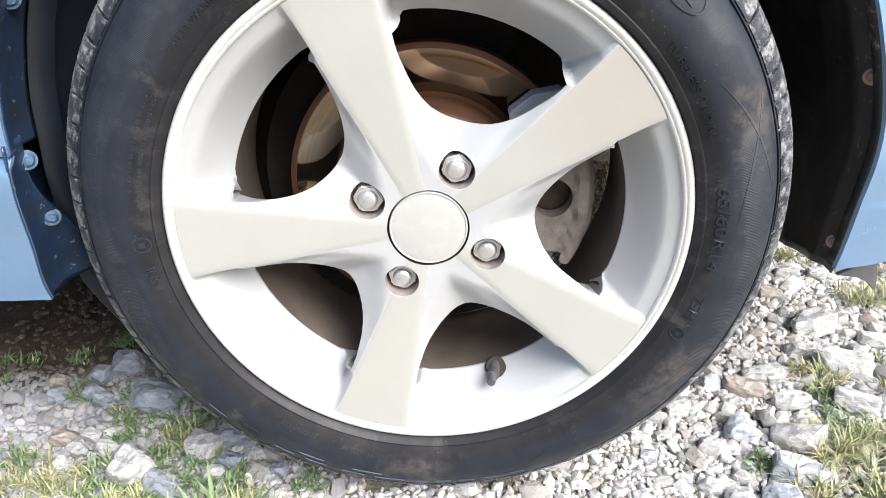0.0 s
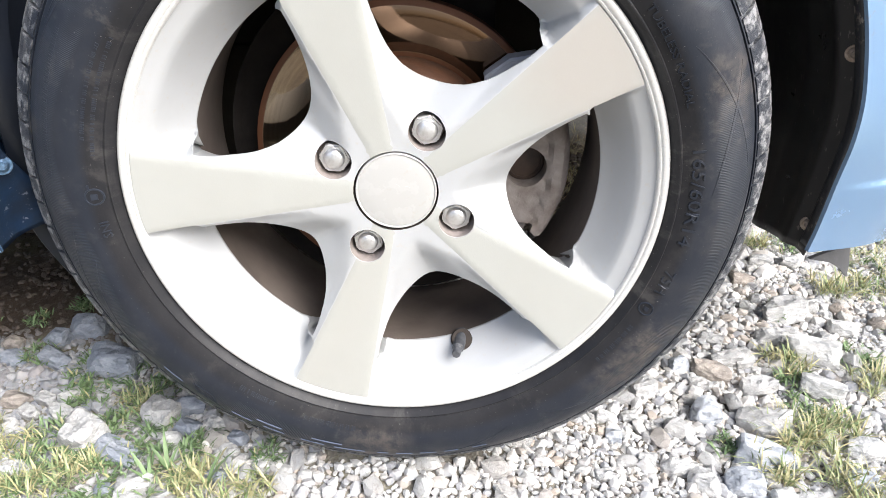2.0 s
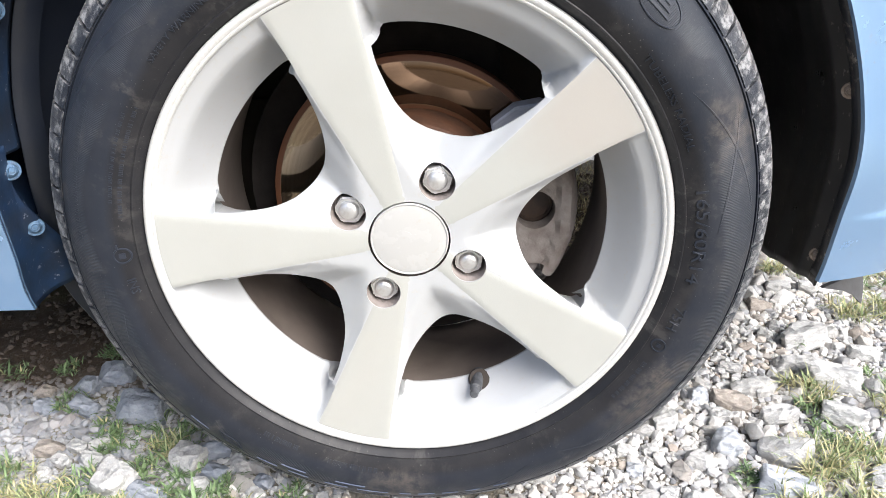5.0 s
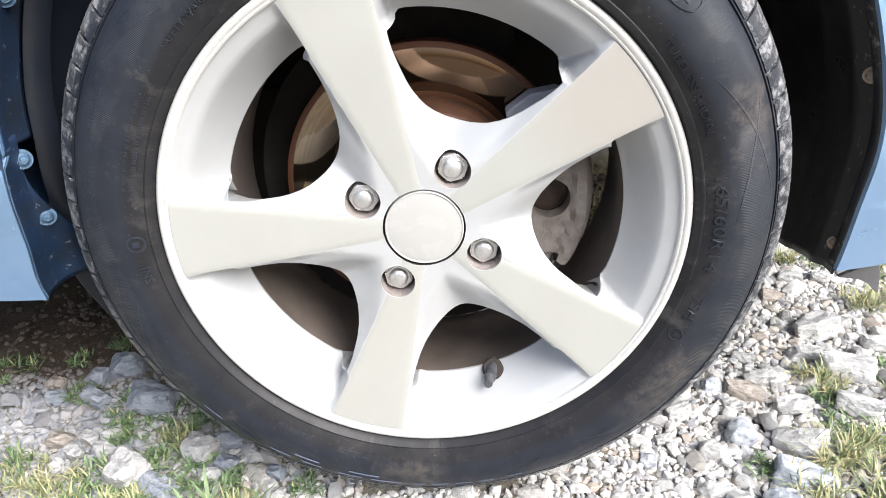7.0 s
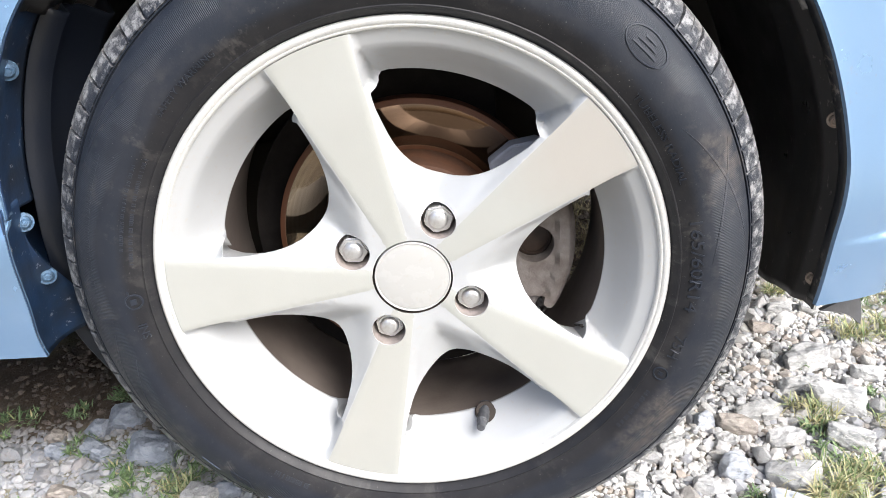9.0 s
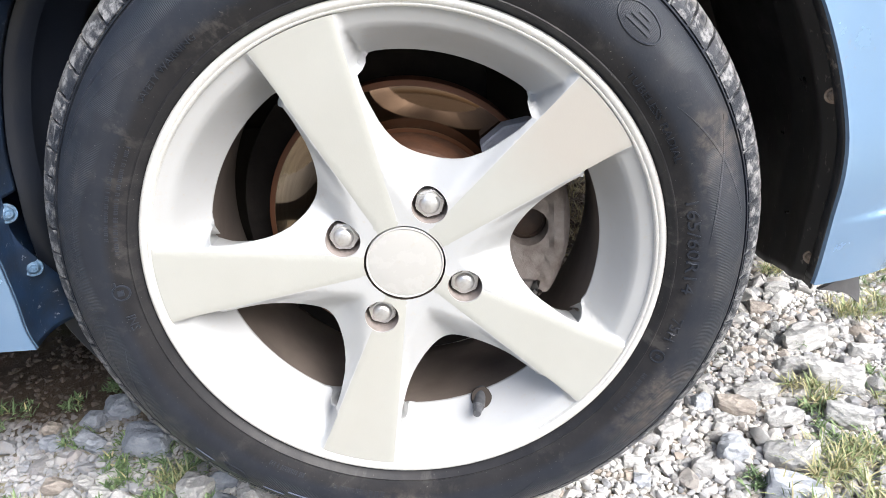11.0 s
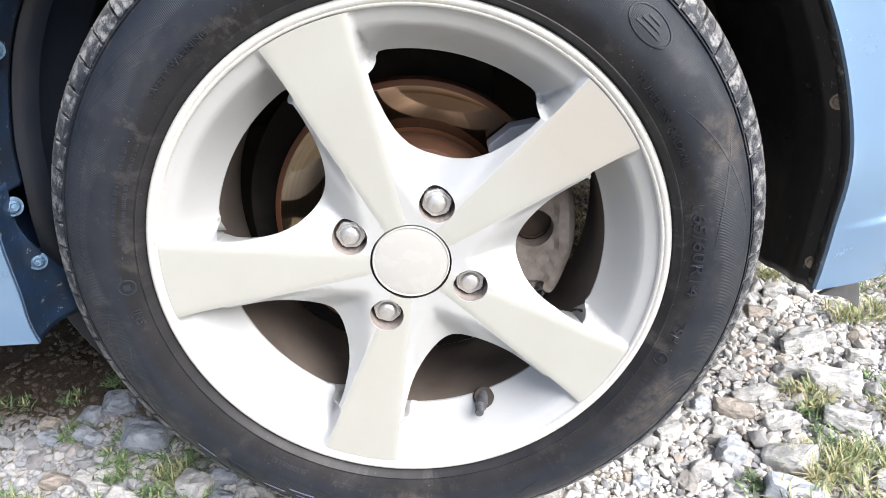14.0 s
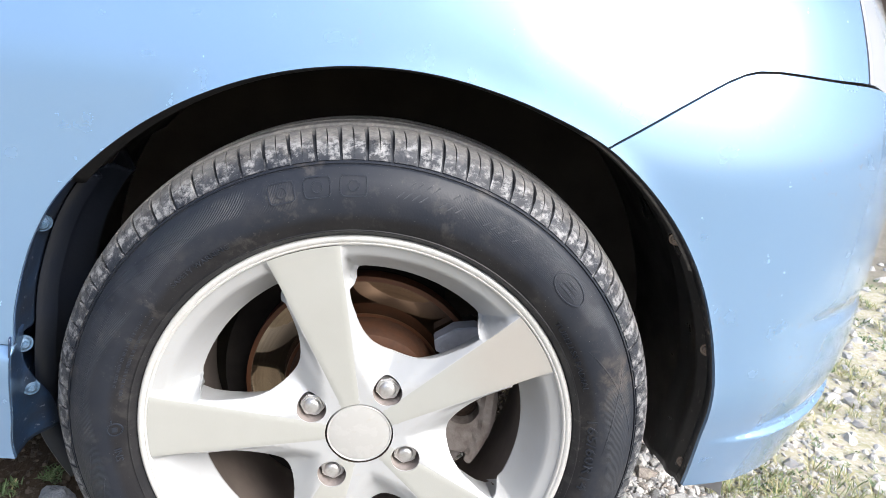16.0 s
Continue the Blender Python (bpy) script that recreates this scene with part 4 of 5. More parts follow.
def brake(car):
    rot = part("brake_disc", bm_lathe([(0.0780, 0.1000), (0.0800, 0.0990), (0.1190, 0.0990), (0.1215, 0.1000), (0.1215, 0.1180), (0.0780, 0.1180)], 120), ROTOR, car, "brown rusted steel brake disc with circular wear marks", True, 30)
    rot.location = (0, 0, HUB)
    part("disc_hat", bm_lathe([(0.0001, 0.0660), (0.0690, 0.0660), (0.0740, 0.0680), (0.0770, 0.0740), (0.0785, 0.1000), (0.0600, 0.1050)], 90, False), RUST, rot, "rusty hub of the brake disc", True, 40)
    # front of the caliper: a cast plate with a round opening
    loop = [(0.1365, a) for a in range(26, -15, -2)] + [(0.1358, -16), (0.1352, -22), (0.1345, -26.5), (0.1310, -28.6), (0.1275, -29.2), (0.1225, -28.4), (0.1215, -25.6), (0.1060, -28.8), (0.0900, -29.5)] + [(0.0840, a) for a in range(-20, 27, 4)]
    loop = dense([(r * math.cos(radians(a)), r * math.sin(radians(a))) for r, a in loop], 0.003, True)
    hole = np.array([(0.1010 + 0.0168 * math.cos(2 * math.pi * i / 40), -0.0025 + 0.0168 * math.sin(2 * math.pi * i / 40)) for i in range(40)])
    gx, gz = np.meshgrid(np.arange(0.05, 0.14, 0.004), np.arange(-0.08, 0.10, 0.004))
    g = np.c_[gx.ravel(), gz.ravel()]
    g = g[inside(g[:, 0], g[:, 1], loop) & ~inside(g[:, 0], g[:, 1], hole) & ~near(g[:, 0], g[:, 1], np.vstack([loop, hole]), 0.002)]
    v, f = triangulate([loop, hole], [], g)
    c = np.array([v[list(t)].mean(0) for t in f])
    ok = inside(c[:, 0], c[:, 1], loop) & ~inside(c[:, 0], c[:, 1], hole)

    def cast(p):
        r = np.hypot(p[:, 0], p[:, 1])
        ridge = 0.0040 * smooth_step((r - 0.1195) / 0.003) - 0.0085 * smooth_step((r - 0.1285) / 0.008) ** 2
        lump = np.array([0.0007 * noise.noise(Vector((q[0] * 130, q[1] * 130, 3))) for q in p])
        return 0.0690 - ridge + lump
    y = cast(v)
    p3 = np.c_[v[:, 0], y, v[:, 1]]
    verts, faces = [tuple(q) for q in p3], []
    for t, k in zip(f, ok):
        if k:
            q = p3[list(t)]
            faces.append(t if np.cross(q[1] - q[0], q[2] - q[0])[1] < 0 else t[::-1])
    for a, b in boundary(faces):
        s = len(verts)
        verts += [(*p3[a][:1], 0.0840, p3[a][2]), (*p3[b][:1], 0.0840, p3[b][2])]
        faces.append((b, a, s, s + 1))
    cal = poly("caliper", verts, faces, [CALIPER], car, "dusty grey cast brake caliper with a round opening", True, None, 40)
    cal.location = (0, 0, HUB)
    part("caliper_bridge", sector(0.1260, 0.1355, 30, -24, 0.0740, 0.1450, 30, 0.003), CALIPER, cal)
    part("caliper_body", sector(0.0850, 0.1320, 30, -26, 0.1230, 0.1650, 24, 0.004), CALIPER, cal)
    part("brake_pad", sector(0.0880, 0.1200, 30, -22, 0.0850, 0.0975, 20, 0.001), PISTON, cal, "dark worn brake pad")
    # a dark piston lies in the opening
    bm = bm_lathe([(0.0001, 0.0900), (0.0130, 0.0900), (0.0140, 0.0840), (0.0160, 0.0840), (0.0185, 0.0860)], 36, False)
    bmesh.ops.transform(bm, matrix=Matrix.Translation((0.1010, 0, -0.0025)), verts=bm.verts)
    part("piston", bm, PISTON, cal, "dark steel piston")
    bm = bmesh.new()
    f = bm.faces.new([bm.verts.new((x, 0.0960, z)) for x, z in ((0.0652, 0.0680), (0.0841, 0.0820), (0.1050, 0.0855), (0.1180, 0.0800), (0.1250, 0.0600), (0.1000, 0.0400), (0.0673, 0.0570))])
    ext = bmesh.ops.extrude_face_region(bm, geom=[f])
    bmesh.ops.translate(bm, verts=[g for g in ext["geom"] if isinstance(g, bmesh.types.BMVert)], vec=(0, -0.0180, 0))
    cap = [g for g in ext["geom"] if isinstance(g, bmesh.types.BMFace)]
    bmesh.ops.recalc_face_normals(bm, faces=bm.faces)
    bmesh.ops.inset_region(bm, faces=cap, thickness=0.0035, depth=0.0)
    bmesh.ops.inset_region(bm, faces=cap, thickness=0.0020, depth=-0.0020)
    bmesh.ops.bevel(bm, geom=[e for e in bm.edges if e.calc_face_angle(0) > 0.6], offset=0.0010, segments=2, affect="EDGES")
    part("bracket", bm, BRACKET, cal, "blue-grey cast bracket")
    bm = bm_box(0.014, 0.020, 0.022, pose(0.0960, 0.0840, -0.0610, 0, 25, 0), 0.003)
    part("guide_pin", bm, CALIPER, cal)
    # backing plate and knuckle, dark
    bm = bm_lathe([(0.0200, 0.1260), (0.1420, 0.1270), (0.1480, 0.1230), (0.1490, 0.1290), (0.0200, 0.1310)], 60)
    for v in list(bm.verts):
        if v.co.x > 0.075:
            v.co.x = 0.075
    pl = part("backing_plate", bm, SHIELD, car, "dark dusty brake backing plate")
    pl.location = (0, 0, HUB)
    bm = bmesh.new()
    bmesh.ops.create_cone(bm, cap_ends=True, segments=24, radius1=0.030, radius2=0.022, depth=0.40, matrix=pose(-0.02, 0.33, 0.0, 90))
    ax = part("drive_shaft", bm, BLACK, car, "black drive shaft")
    ax.location = (0, 0, HUB)


brake(car)


# ---- body panels ----
PLAN_U = np.linspace(-1.3, 1.3, 1301)
PLAN_PHI = np.radians(82) * smooth_step((PLAN_U - 0.15) / 0.75)
_du = PLAN_U[1] - PLAN_U[0]
_px, _py = np.cumsum(np.cos(PLAN_PHI)) * _du, np.cumsum(np.sin(PLAN_PHI)) * _du
PLAN_X, PLAN_Y = _px - np.interp(0, PLAN_U, _px), 0.012 + _py - np.interp(0, PLAN_U, _py)
ARCH_A = [-40, -12, -9, -6, -2, 2, 7, 16, 23, 33, 41, 57, 66, 75, 90, 114, 132, 142, 149, 156, 162, 168, 175, 181, 185, 188, 193, 215]
ARCH_R = [0.420, 0.3665, 0.3600, 0.3535, 0.3465, 0.3415, 0.3385, 0.337, 0.337, 0.3385, 0.339, 0.3385, 0.333, 0.330, 0.3285, 0.327, 0.326, 0.326, 0.322, 0.316, 0.312, 0.306, 0.308, 0.313, 0.319, 0.327, 0.334, 0.345]


_aa = np.arange(-60, 240, 0.5)
_ar = np.convolve(np.pad(np.interp(_aa, ARCH_A, ARCH_R), 9, mode="edge"), np.hanning(21)[1:-1] / np.hanning(21)[1:-1].sum(), mode="valid")


def arch_r(a):
    return np.interp(a, _aa, _ar)


def tuck(z, u=0.0):
    """How far a panel falls inwards below its widest line and towards the bonnet."""
    low = 0.350 - z
    return 0.30 * np.where(low > 0.06, low - 0.030, np.where(low > 0, low * low / 0.12, 0)) + (1.15 + 0.15 * smooth_step((u - 0.10) / 0.15)) * np.clip(z - 0.555 + 0.030 * smooth_step((u - 0.10) / 0.15), 0, 1) ** 1.8


def body_point(u, z, extra=0.0):
    phi = np.interp(u, PLAN_U, PLAN_PHI)
    g = tuck(z, u) + extra
    return np.c_[np.interp(u, PLAN_U, PLAN_X) - np.sin(phi) * g, np.interp(u, PLAN_U, PLAN_Y) + np.cos(phi) * g, z]


def panel(name, loop, relief, mat, label, spacing=0.008, fold=0.010, lines=()):
    """A pressed panel: a loop of (u, z), shaped over the body, with its edges folded inwards."""
    loop = dense(loop, 0.006, True)
    lo, hi = loop.min(0), loop.max(0)
    gu, gz = np.meshgrid(np.arange(lo[0], hi[0], spacing), np.arange(lo[1], hi[1], spacing))
    gz = gz + (np.indices(gz.shape)[1] % 2) * spacing * 0.5
    g = np.c_[gu.ravel(), gz.ravel()]
    g = g[inside(g[:, 0], g[:, 1], loop) & ~near(g[:, 0], g[:, 1], loop, spacing * 0.55)]
    v, f = triangulate([loop], [dense(l, 0.006) for l in lines], g)
    c = np.array([v[list(t)].mean(0) for t in f])
    keep = inside(c[:, 0], c[:, 1], loop)
    p = body_point(v[:, 0], v[:, 1], relief(v[:, 0], v[:, 1]))
    tris = []
    for t, k in zip(f, keep):
        if k:
            q = p[list(t)]
            n = np.cross(q[1] - q[0], q[2] - q[0])
            tris.append(t if n[1] < 0 else t[::-1])
    verts = [tuple(x) for x in p]
    faces = list(tris)
    for a, b in boundary(tris):
        s = len(verts)
        for i in (a, b):
            ph = float(np.interp(v[i][0], PLAN_U, PLAN_PHI))
            verts.append((p[i][0] - math.sin(ph) * 0.0012, p[i][1] + math.cos(ph) * 0.0012, p[i][2]))
            verts.append((p[i][0] - math.sin(ph) * fold, p[i][1] + math.cos(ph) * fold, p[i][2]))
        faces += [(b, a, s, s + 2), (s + 2, s, s + 1, s + 3)]
    return poly(name, verts, faces, [mat], car, label, True, None, 40)


def arch_line(a0, a1, n=90, grow=0.0):
    return [((arch_r(a) + grow) * math.cos(radians(a)), HUB + (arch_r(a) + grow) * math.sin(radians(a))) for a in np.linspace(a0, a1, n)]


SEAM = [(0.1852, 0.5560), (0.2120, 0.5730), (0.2390, 0.5900), (0.2630, 0.6045), (0.2840, 0.6160), (0.3000, 0.6228), (0.3140, 0.6262), (0.3350, 0.6275), (0.3600, 0.6268), (0.4030, 0.6252), (0.4600, 0.6235)]
SEAM_A = math.degrees(math.atan2(0.5560 - HUB, 0.1852))
A_SKIRT = 180 - math.degrees(math.asin((0.3385 - HUB) / 0.306))
A_SILL = 180 + math.degrees(math.asin((HUB - 0.202) / 0.331))
A_CHIN = -math.degrees(math.asin((HUB - 0.196) / 0.366))


def fender_relief(u, z):
    return -0.0012 * np.exp(-((np.hypot(u, z - HUB) - arch_r(np.degrees(np.arctan2(z - HUB, u)))) / 0.006) ** 2)


def bumper_relief(u, z):
    crease = 0.267 + 0.05 * np.clip(u - 0.38, 0, 0.4)
    out = -0.0075 * smooth_step((u - 0.34) / 0.10) * smooth_step((crease - z) / 0.006)
    dent = 0.006 * smooth_step((u - 0.40) / 0.10) * np.exp(-((z - 0.396) / 0.008) ** 2)
    return out + dent - 0.0012 * np.exp(-((np.hypot(u, z - HUB) - 0.336) / 0.006) ** 2)


def skirt_relief(u, z):
    return -0.009 * smooth_step((0.3365 - z) / 0.009) + 0.002


def body(car):
    gap = 0.0011
    fender = [(-0.95, 0.3400)] + [(-0.60, 0.3400)] + arch_line(A_SKIRT, SEAM_A + 0.3, 120)
    fender += [(u - gap * 0.3, z + gap) for u, z in SEAM[:-1]] + [(0.4565, 0.6255), (0.4595, 0.645), (0.4625, 0.669), (0.4685, 0.699), (0.478, 0.745), (0.488, 0.790), (-0.95, 0.790)]
    fp = panel("fender", fender, fender_relief, PAINT, "light blue glossy front wing over the wheel arch", 0.008, 0.004)
    bumper = [(u, z - gap) for u, z in SEAM[::-1]] + arch_line(SEAM_A - 0.3, A_CHIN, 80) + [(0.36, 0.1950), (0.50, 0.1960), (0.70, 0.205), (1.10, 0.215), (1.10, 0.560), (0.80, 0.585), (0.60, 0.605), (0.52, 0.6150), (0.48, 0.6205)]
    bp = panel("bumper", bumper, bumper_relief, PAINT, "light blue bumper corner with a scuffed lower edge", 0.007, 0.004, [[(u, 0.267 + 0.05 * max(0.0, min(u - 0.38, 0.4)) - d) for u in np.arange(0.35, 1.06, 0.01)] for d in (-0.001, 0.0015, 0.004, 0.0065, 0.009)])
    edge = [(0.4580, 0.6250), (0.4610, 0.645), (0.4640, 0.669), (0.4700, 0.699), (0.4795, 0.745)]
    panel("headlight_seal", edge + [(u + 0.0030, z) for u, z in edge[::-1]], lambda u, z: 0 * u + 0.0035, BLACK, "dark gap beside the headlight", 0.01, 0.003)
    panel("headlight_trim", [(u + 0.0032, z) for u, z in edge] + [(u + 0.0090, z) for u, z in edge[::-1]], lambda u, z: 0 * u + 0.0005, BRACKET, "grey trim round the headlight lens", 0.01, 0.004)
    lamp = [(0.4680, 0.6255), (0.48, 0.6235), (0.50, 0.6185), (0.60, 0.6085), (0.72, 0.598), (0.72, 0.70), (0.60, 0.735), (0.54, 0.745), (0.4890, 0.745), (0.4795, 0.699), (0.4735, 0.669), (0.4705, 0.645)]
    panel("headlight", lamp, lambda u, z: 0 * u + 0.003, LENS, "clear headlight lens beside the wing", 0.02)
    skirt = [(-0.95, 0.3365)] + arch_line(A_SKIRT + 0.35, A_SILL, 30) + [(-0.95, 0.2020)]
    sp = panel("side_skirt", skirt, skirt_relief, PAINT, "light blue sill panel with a scratched lower corner", 0.006, 0.004)
    return fp, bp, sp


def arc_strip(name, a0, a1, rows, mat, label, parent, n=120, ease=None, drop=0.0):
    """A strip that follows the arch: rows of (offset from the arch's edge, depth). ease: from which row and angle, and over how many degrees, the strip widens. drop: degrees by which its deep rows start lower."""
    verts, faces = [], []
    m = len(rows)
    for i in range(n + 1):
        for k, (dr, y) in enumerate(rows):
            low = a0 - drop * min(1.0, max(0.0, (y - 0.02) / 0.085))
            a = low + (a1 - low) * i / n
            if ease and k > ease[0]:
                g = float(smooth_step((a - ease[1]) / ease[2]))
                dr, y = rows[ease[0]][0] + (dr - rows[ease[0]][0]) * g, rows[ease[0]][1] + (y - rows[ease[0]][1]) * g + 0.0002 * k
            r = arch_r(a) + dr
            z = HUB + r * math.sin(radians(a))
            u = r * math.cos(radians(a))
            p = body_point(np.array([u]), np.array([z]), 0.0)[0]
            verts.append((p[0], p[1] + y, z))
    for i in range(n):
        for k in range(m - 1):
            faces.append((i * m + k, i * m + k + 1, (i + 1) * m + k + 1, (i + 1) * m + k))
    ob = poly(name, verts, faces, [mat], parent, label, True, None, 45)
    mod = ob.modifiers.new("thick", "SOLIDIFY")
    mod.thickness, mod.offset = 0.0015, 0.0
    return ob


def screw(parent, p, inward, r, mat, label):
    """A round-headed screw with a washer; inward points out of the surface."""
    prof = [(0.0001, -0.42 * r), (0.28 * r, -0.40 * r), (0.30 * r, -0.30 * r), (0.42 * r, -0.36 * r), (0.66 * r, -0.20 * r), (0.74 * r, -0.05 * r), (1.0 * r, -0.03 * r), (1.05 * r, 0.10 * r)]
    bm = bm_lathe(prof, 20, False)
    q = Vector(inward).to_track_quat("-Y", "Z").to_matrix().to_4x4()
    bmesh.ops.transform(bm, matrix=Matrix.Translation(p) @ q, verts=bm.verts)
    return part("screw", bm, mat, parent, label, True, 50)


def wheel_house(car):
    liner = arc_strip("wheel_arch_liner", A_CHIN - 1, 140, [(0.0012, 0.003), (0.0030, 0.008), (0.0025, 0.020), (-0.0030, 0.029), (-0.0035, 0.034), (0.0020, 0.048), (0.006, 0.075), (0.002, 0.084), (0.008, 0.105), (0.010, 0.18), (0.012, 0.28)],
                      LINER, "black plastic wheel arch liner spattered with dirt", car, 130, None, 3.0)
    arc_strip("arch_edge", A_CHIN + 0.5, 100, [(0.0002, 0.0035), (-0.0006, 0.006), (-0.0010, 0.013), (0.0012, 0.016)], EDGE, "dark painted inner edge of the arch, chipped", car, 130)
    arc_strip("liner_lip", 32, 60, [(-0.0012, 0.0125), (-0.0030, 0.0165), (-0.0026, 0.0185)], LIP_DUST, "dusty grey lip of the arch liner", car, 50)
    arc_strip("rear_liner", 140, 205, [(0.003, 0.044), (-0.006, 0.064), (0.004, 0.072), (0.0, 0.10), (-0.014, 0.115), (-0.014, 0.125), (0.010, 0.15), (0.020, 0.29)], REAR, "black plastic liner behind the wheel", car, 60)
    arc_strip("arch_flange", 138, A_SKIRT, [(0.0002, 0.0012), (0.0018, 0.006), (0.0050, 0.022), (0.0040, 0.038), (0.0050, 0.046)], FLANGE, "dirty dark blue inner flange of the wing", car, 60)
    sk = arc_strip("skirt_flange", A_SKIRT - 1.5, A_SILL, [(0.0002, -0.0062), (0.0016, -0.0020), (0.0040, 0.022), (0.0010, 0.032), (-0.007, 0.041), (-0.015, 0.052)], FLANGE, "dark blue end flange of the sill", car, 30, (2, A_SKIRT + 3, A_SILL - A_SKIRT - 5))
    arc_strip("sill_end_cover", 177, A_SILL + 2, [(-0.015, 0.0525), (-0.020, 0.060), (-0.022, 0.070), (-0.018, 0.084)], REAR, "dirty black cover on the end of the sill", car, 30)
    for p, d in (((-0.3040, 0.0365, 0.3275), (0.72, -0.65, 0.1)), ((-0.3115, 0.0545, 0.2724), (0.6, -0.8, 0.1)), ((-0.2765, 0.0310, 0.4440), (0.6, -0.7, -0.25))):
        screw(sk, p, d, 0.0075, BLUE_SCREW, "paint-covered round screw head")
    for p, d in (((0.3235, 0.0425, 0.3680), (-0.55, -0.8, -0.1)), ((0.3475, 0.0795, 0.2165), (-0.5, -0.85, 0.1)), ((0.2690, 0.0415, 0.4750), (-0.5, -0.75, -0.4))):
        screw(liner, p, d, 0.0062, SCREW, "rusty washer-head screw")
    # dark inner wall above the brake, and the underbody
    bm = bm_box(1.45, 0.02, 0.52, pose(-0.1, 0.300, 0.56))
    part("inner_wall", bm, BLACK, car, "black inner wall of the wheel house")
    # unseen lower wall, added to keep the well dark behind the wheel
    bm = bm_box(0.70, 0.02, 0.22, pose(-0.34, 0.285, 0.21))
    part("inner_wall", bm, BLACK, car, "black inner wall of the wheel house")
    # unseen floor and outer boxes, added to close the car and stop light beneath
    bm = bm_box(2.22, 1.15, 0.10, pose(-0.56, 0.92, 0.28))
    part("floor_pan", bm, BLACK, car, "black underside of the car")
    bm = bm_box(2.28, 1.40, 0.03, pose(-0.565, 0.825, 0.80), 0.010)
    part("bonnet", bm, PAINT, car, "plain light blue bonnet")
    bm = bm_box(0.76, 0.03, 0.59, pose(-1.325, 0.045, 0.50), 0.008)
    part("body_side", bm, PAINT, car, "plain light blue body side")
    bm = bm_box(2.20, 0.03, 0.59, pose(-0.60, 1.50, 0.50), 0.008)
    part("body_side", bm, PAINT, car, "plain light blue body side")
    bm = bm_box(0.03, 1.42, 0.59, pose(-1.69, 0.775, 0.50), 0.008)
    part("body_end", bm, PAINT, car, "plain light blue body end")
    bm = bm_box(0.03, 1.05, 0.58, pose(0.590, 0.985, 0.505), 0.010)
    part("front_panel", bm, PAINT, car, "plain light blue front panel")
    bm = bm_box(0.02, 0.26, 0.13, pose(-0.350, 0.19, 0.275, 0, 0, 0), 0.004)
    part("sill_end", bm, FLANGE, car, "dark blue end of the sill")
    # flap under the bumper
    bm = bmesh.new()
    pts = [(0.3818, 0.1180, 0.1607), (0.4082, 0.1320, 0.1620), (0.4374, 0.1500, 0.1577), (0.4420, 0.1500, 0.1400), (0.4440, 0.1500, 0.1230), (0.4260, 0.1380, 0.1400), (0.4060, 0.1260, 0.1530)]
    f = bm.faces.new([bm.verts.new(p) for p in pts])
    ext = bmesh.ops.extrude_face_region(bm, geom=[f])
    bmesh.ops.translate(bm, verts=[g for g in ext["geom"] if isinstance(g, bmesh.types.BMVert)], vec=(-0.001, 0.004, 0))
    part("air_flap", bm, FLAP, car, "grey plastic flap under the bumper")


body(car)
wheel_house(car)


# ---- ground ----
def ground_z(x, y):
    x, y = np.asarray(x, float), np.asarray(y, float)
    z = -0.030 + 0.020 * np.exp(-(x / 0.17) ** 2 - ((y - 0.075) / 0.16) ** 2)
    near_by = np.exp(-((x / 3) ** 2 + (y / 3) ** 2))
    z = z + near_by * (0.005 * np.sin(7 * x + 1.3 * np.sin(5 * y)) * np.cos(6 * y + 0.7) + 0.002 * np.sin(31 * x + 2) * np.sin(27 * y))
    return z


def spread(lo, hi, step, far):
    mid = list(np.arange(lo, hi + step / 2, step))
    out, g, a, b = [], step, lo, hi
    while b < far:
        g *= 1.35
        a, b = a - g, b + g
        out = [a] + out
        mid.append(b)
    return np.array(out + mid)


def ground():
    xs, ys = spread(-1.0, 1.9, 0.014, 900), spread(-0.6, 1.7, 0.014, 900)
    gx, gy = np.meshgrid(xs, ys)
    gz = ground_z(gx, gy)
    rng = np.random.default_rng(4)
    gz = gz + rng.normal(0, 0.0012, gz.shape) * (np.hypot(gx, gy) < 3)
    n, m = gx.shape[1], gx.shape[0]
    v = np.c_[gx.ravel(), gy.ravel(), gz.ravel()]
    f = [(j * n + i, j * n + i + 1, (j + 1) * n + i + 1, (j + 1) * n + i) for j in range(m - 1) for i in range(n - 1)]
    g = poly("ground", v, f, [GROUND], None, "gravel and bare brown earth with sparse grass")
    return tagged(g, category="ground", kind="structure")


def facet_reach(rng, planes, sharp):
    """How far a crushed stone reaches in a direction: random flat faces with slightly rounded edges."""
    nor = [Vector((rng.gauss(0, 1), rng.gauss(0, 1), rng.gauss(0, 1))).normalized() for _ in range(planes)]
    nor += [Vector((0, 0, 1)), Vector((0, 0, -1)), Vector((1, 0, 0)), Vector((-1, 0, 0)), Vector((0, 1, 0)), Vector((0, -1, 0))]
    far = [rng.uniform(0.80, 1.12) for _ in nor]

    def reach(d):
        t = sum((max(d.dot(q), 0.0) / h) ** sharp for q, h in zip(nor, far))
        return 0.5 * t ** (-1.0 / sharp)
    return reach


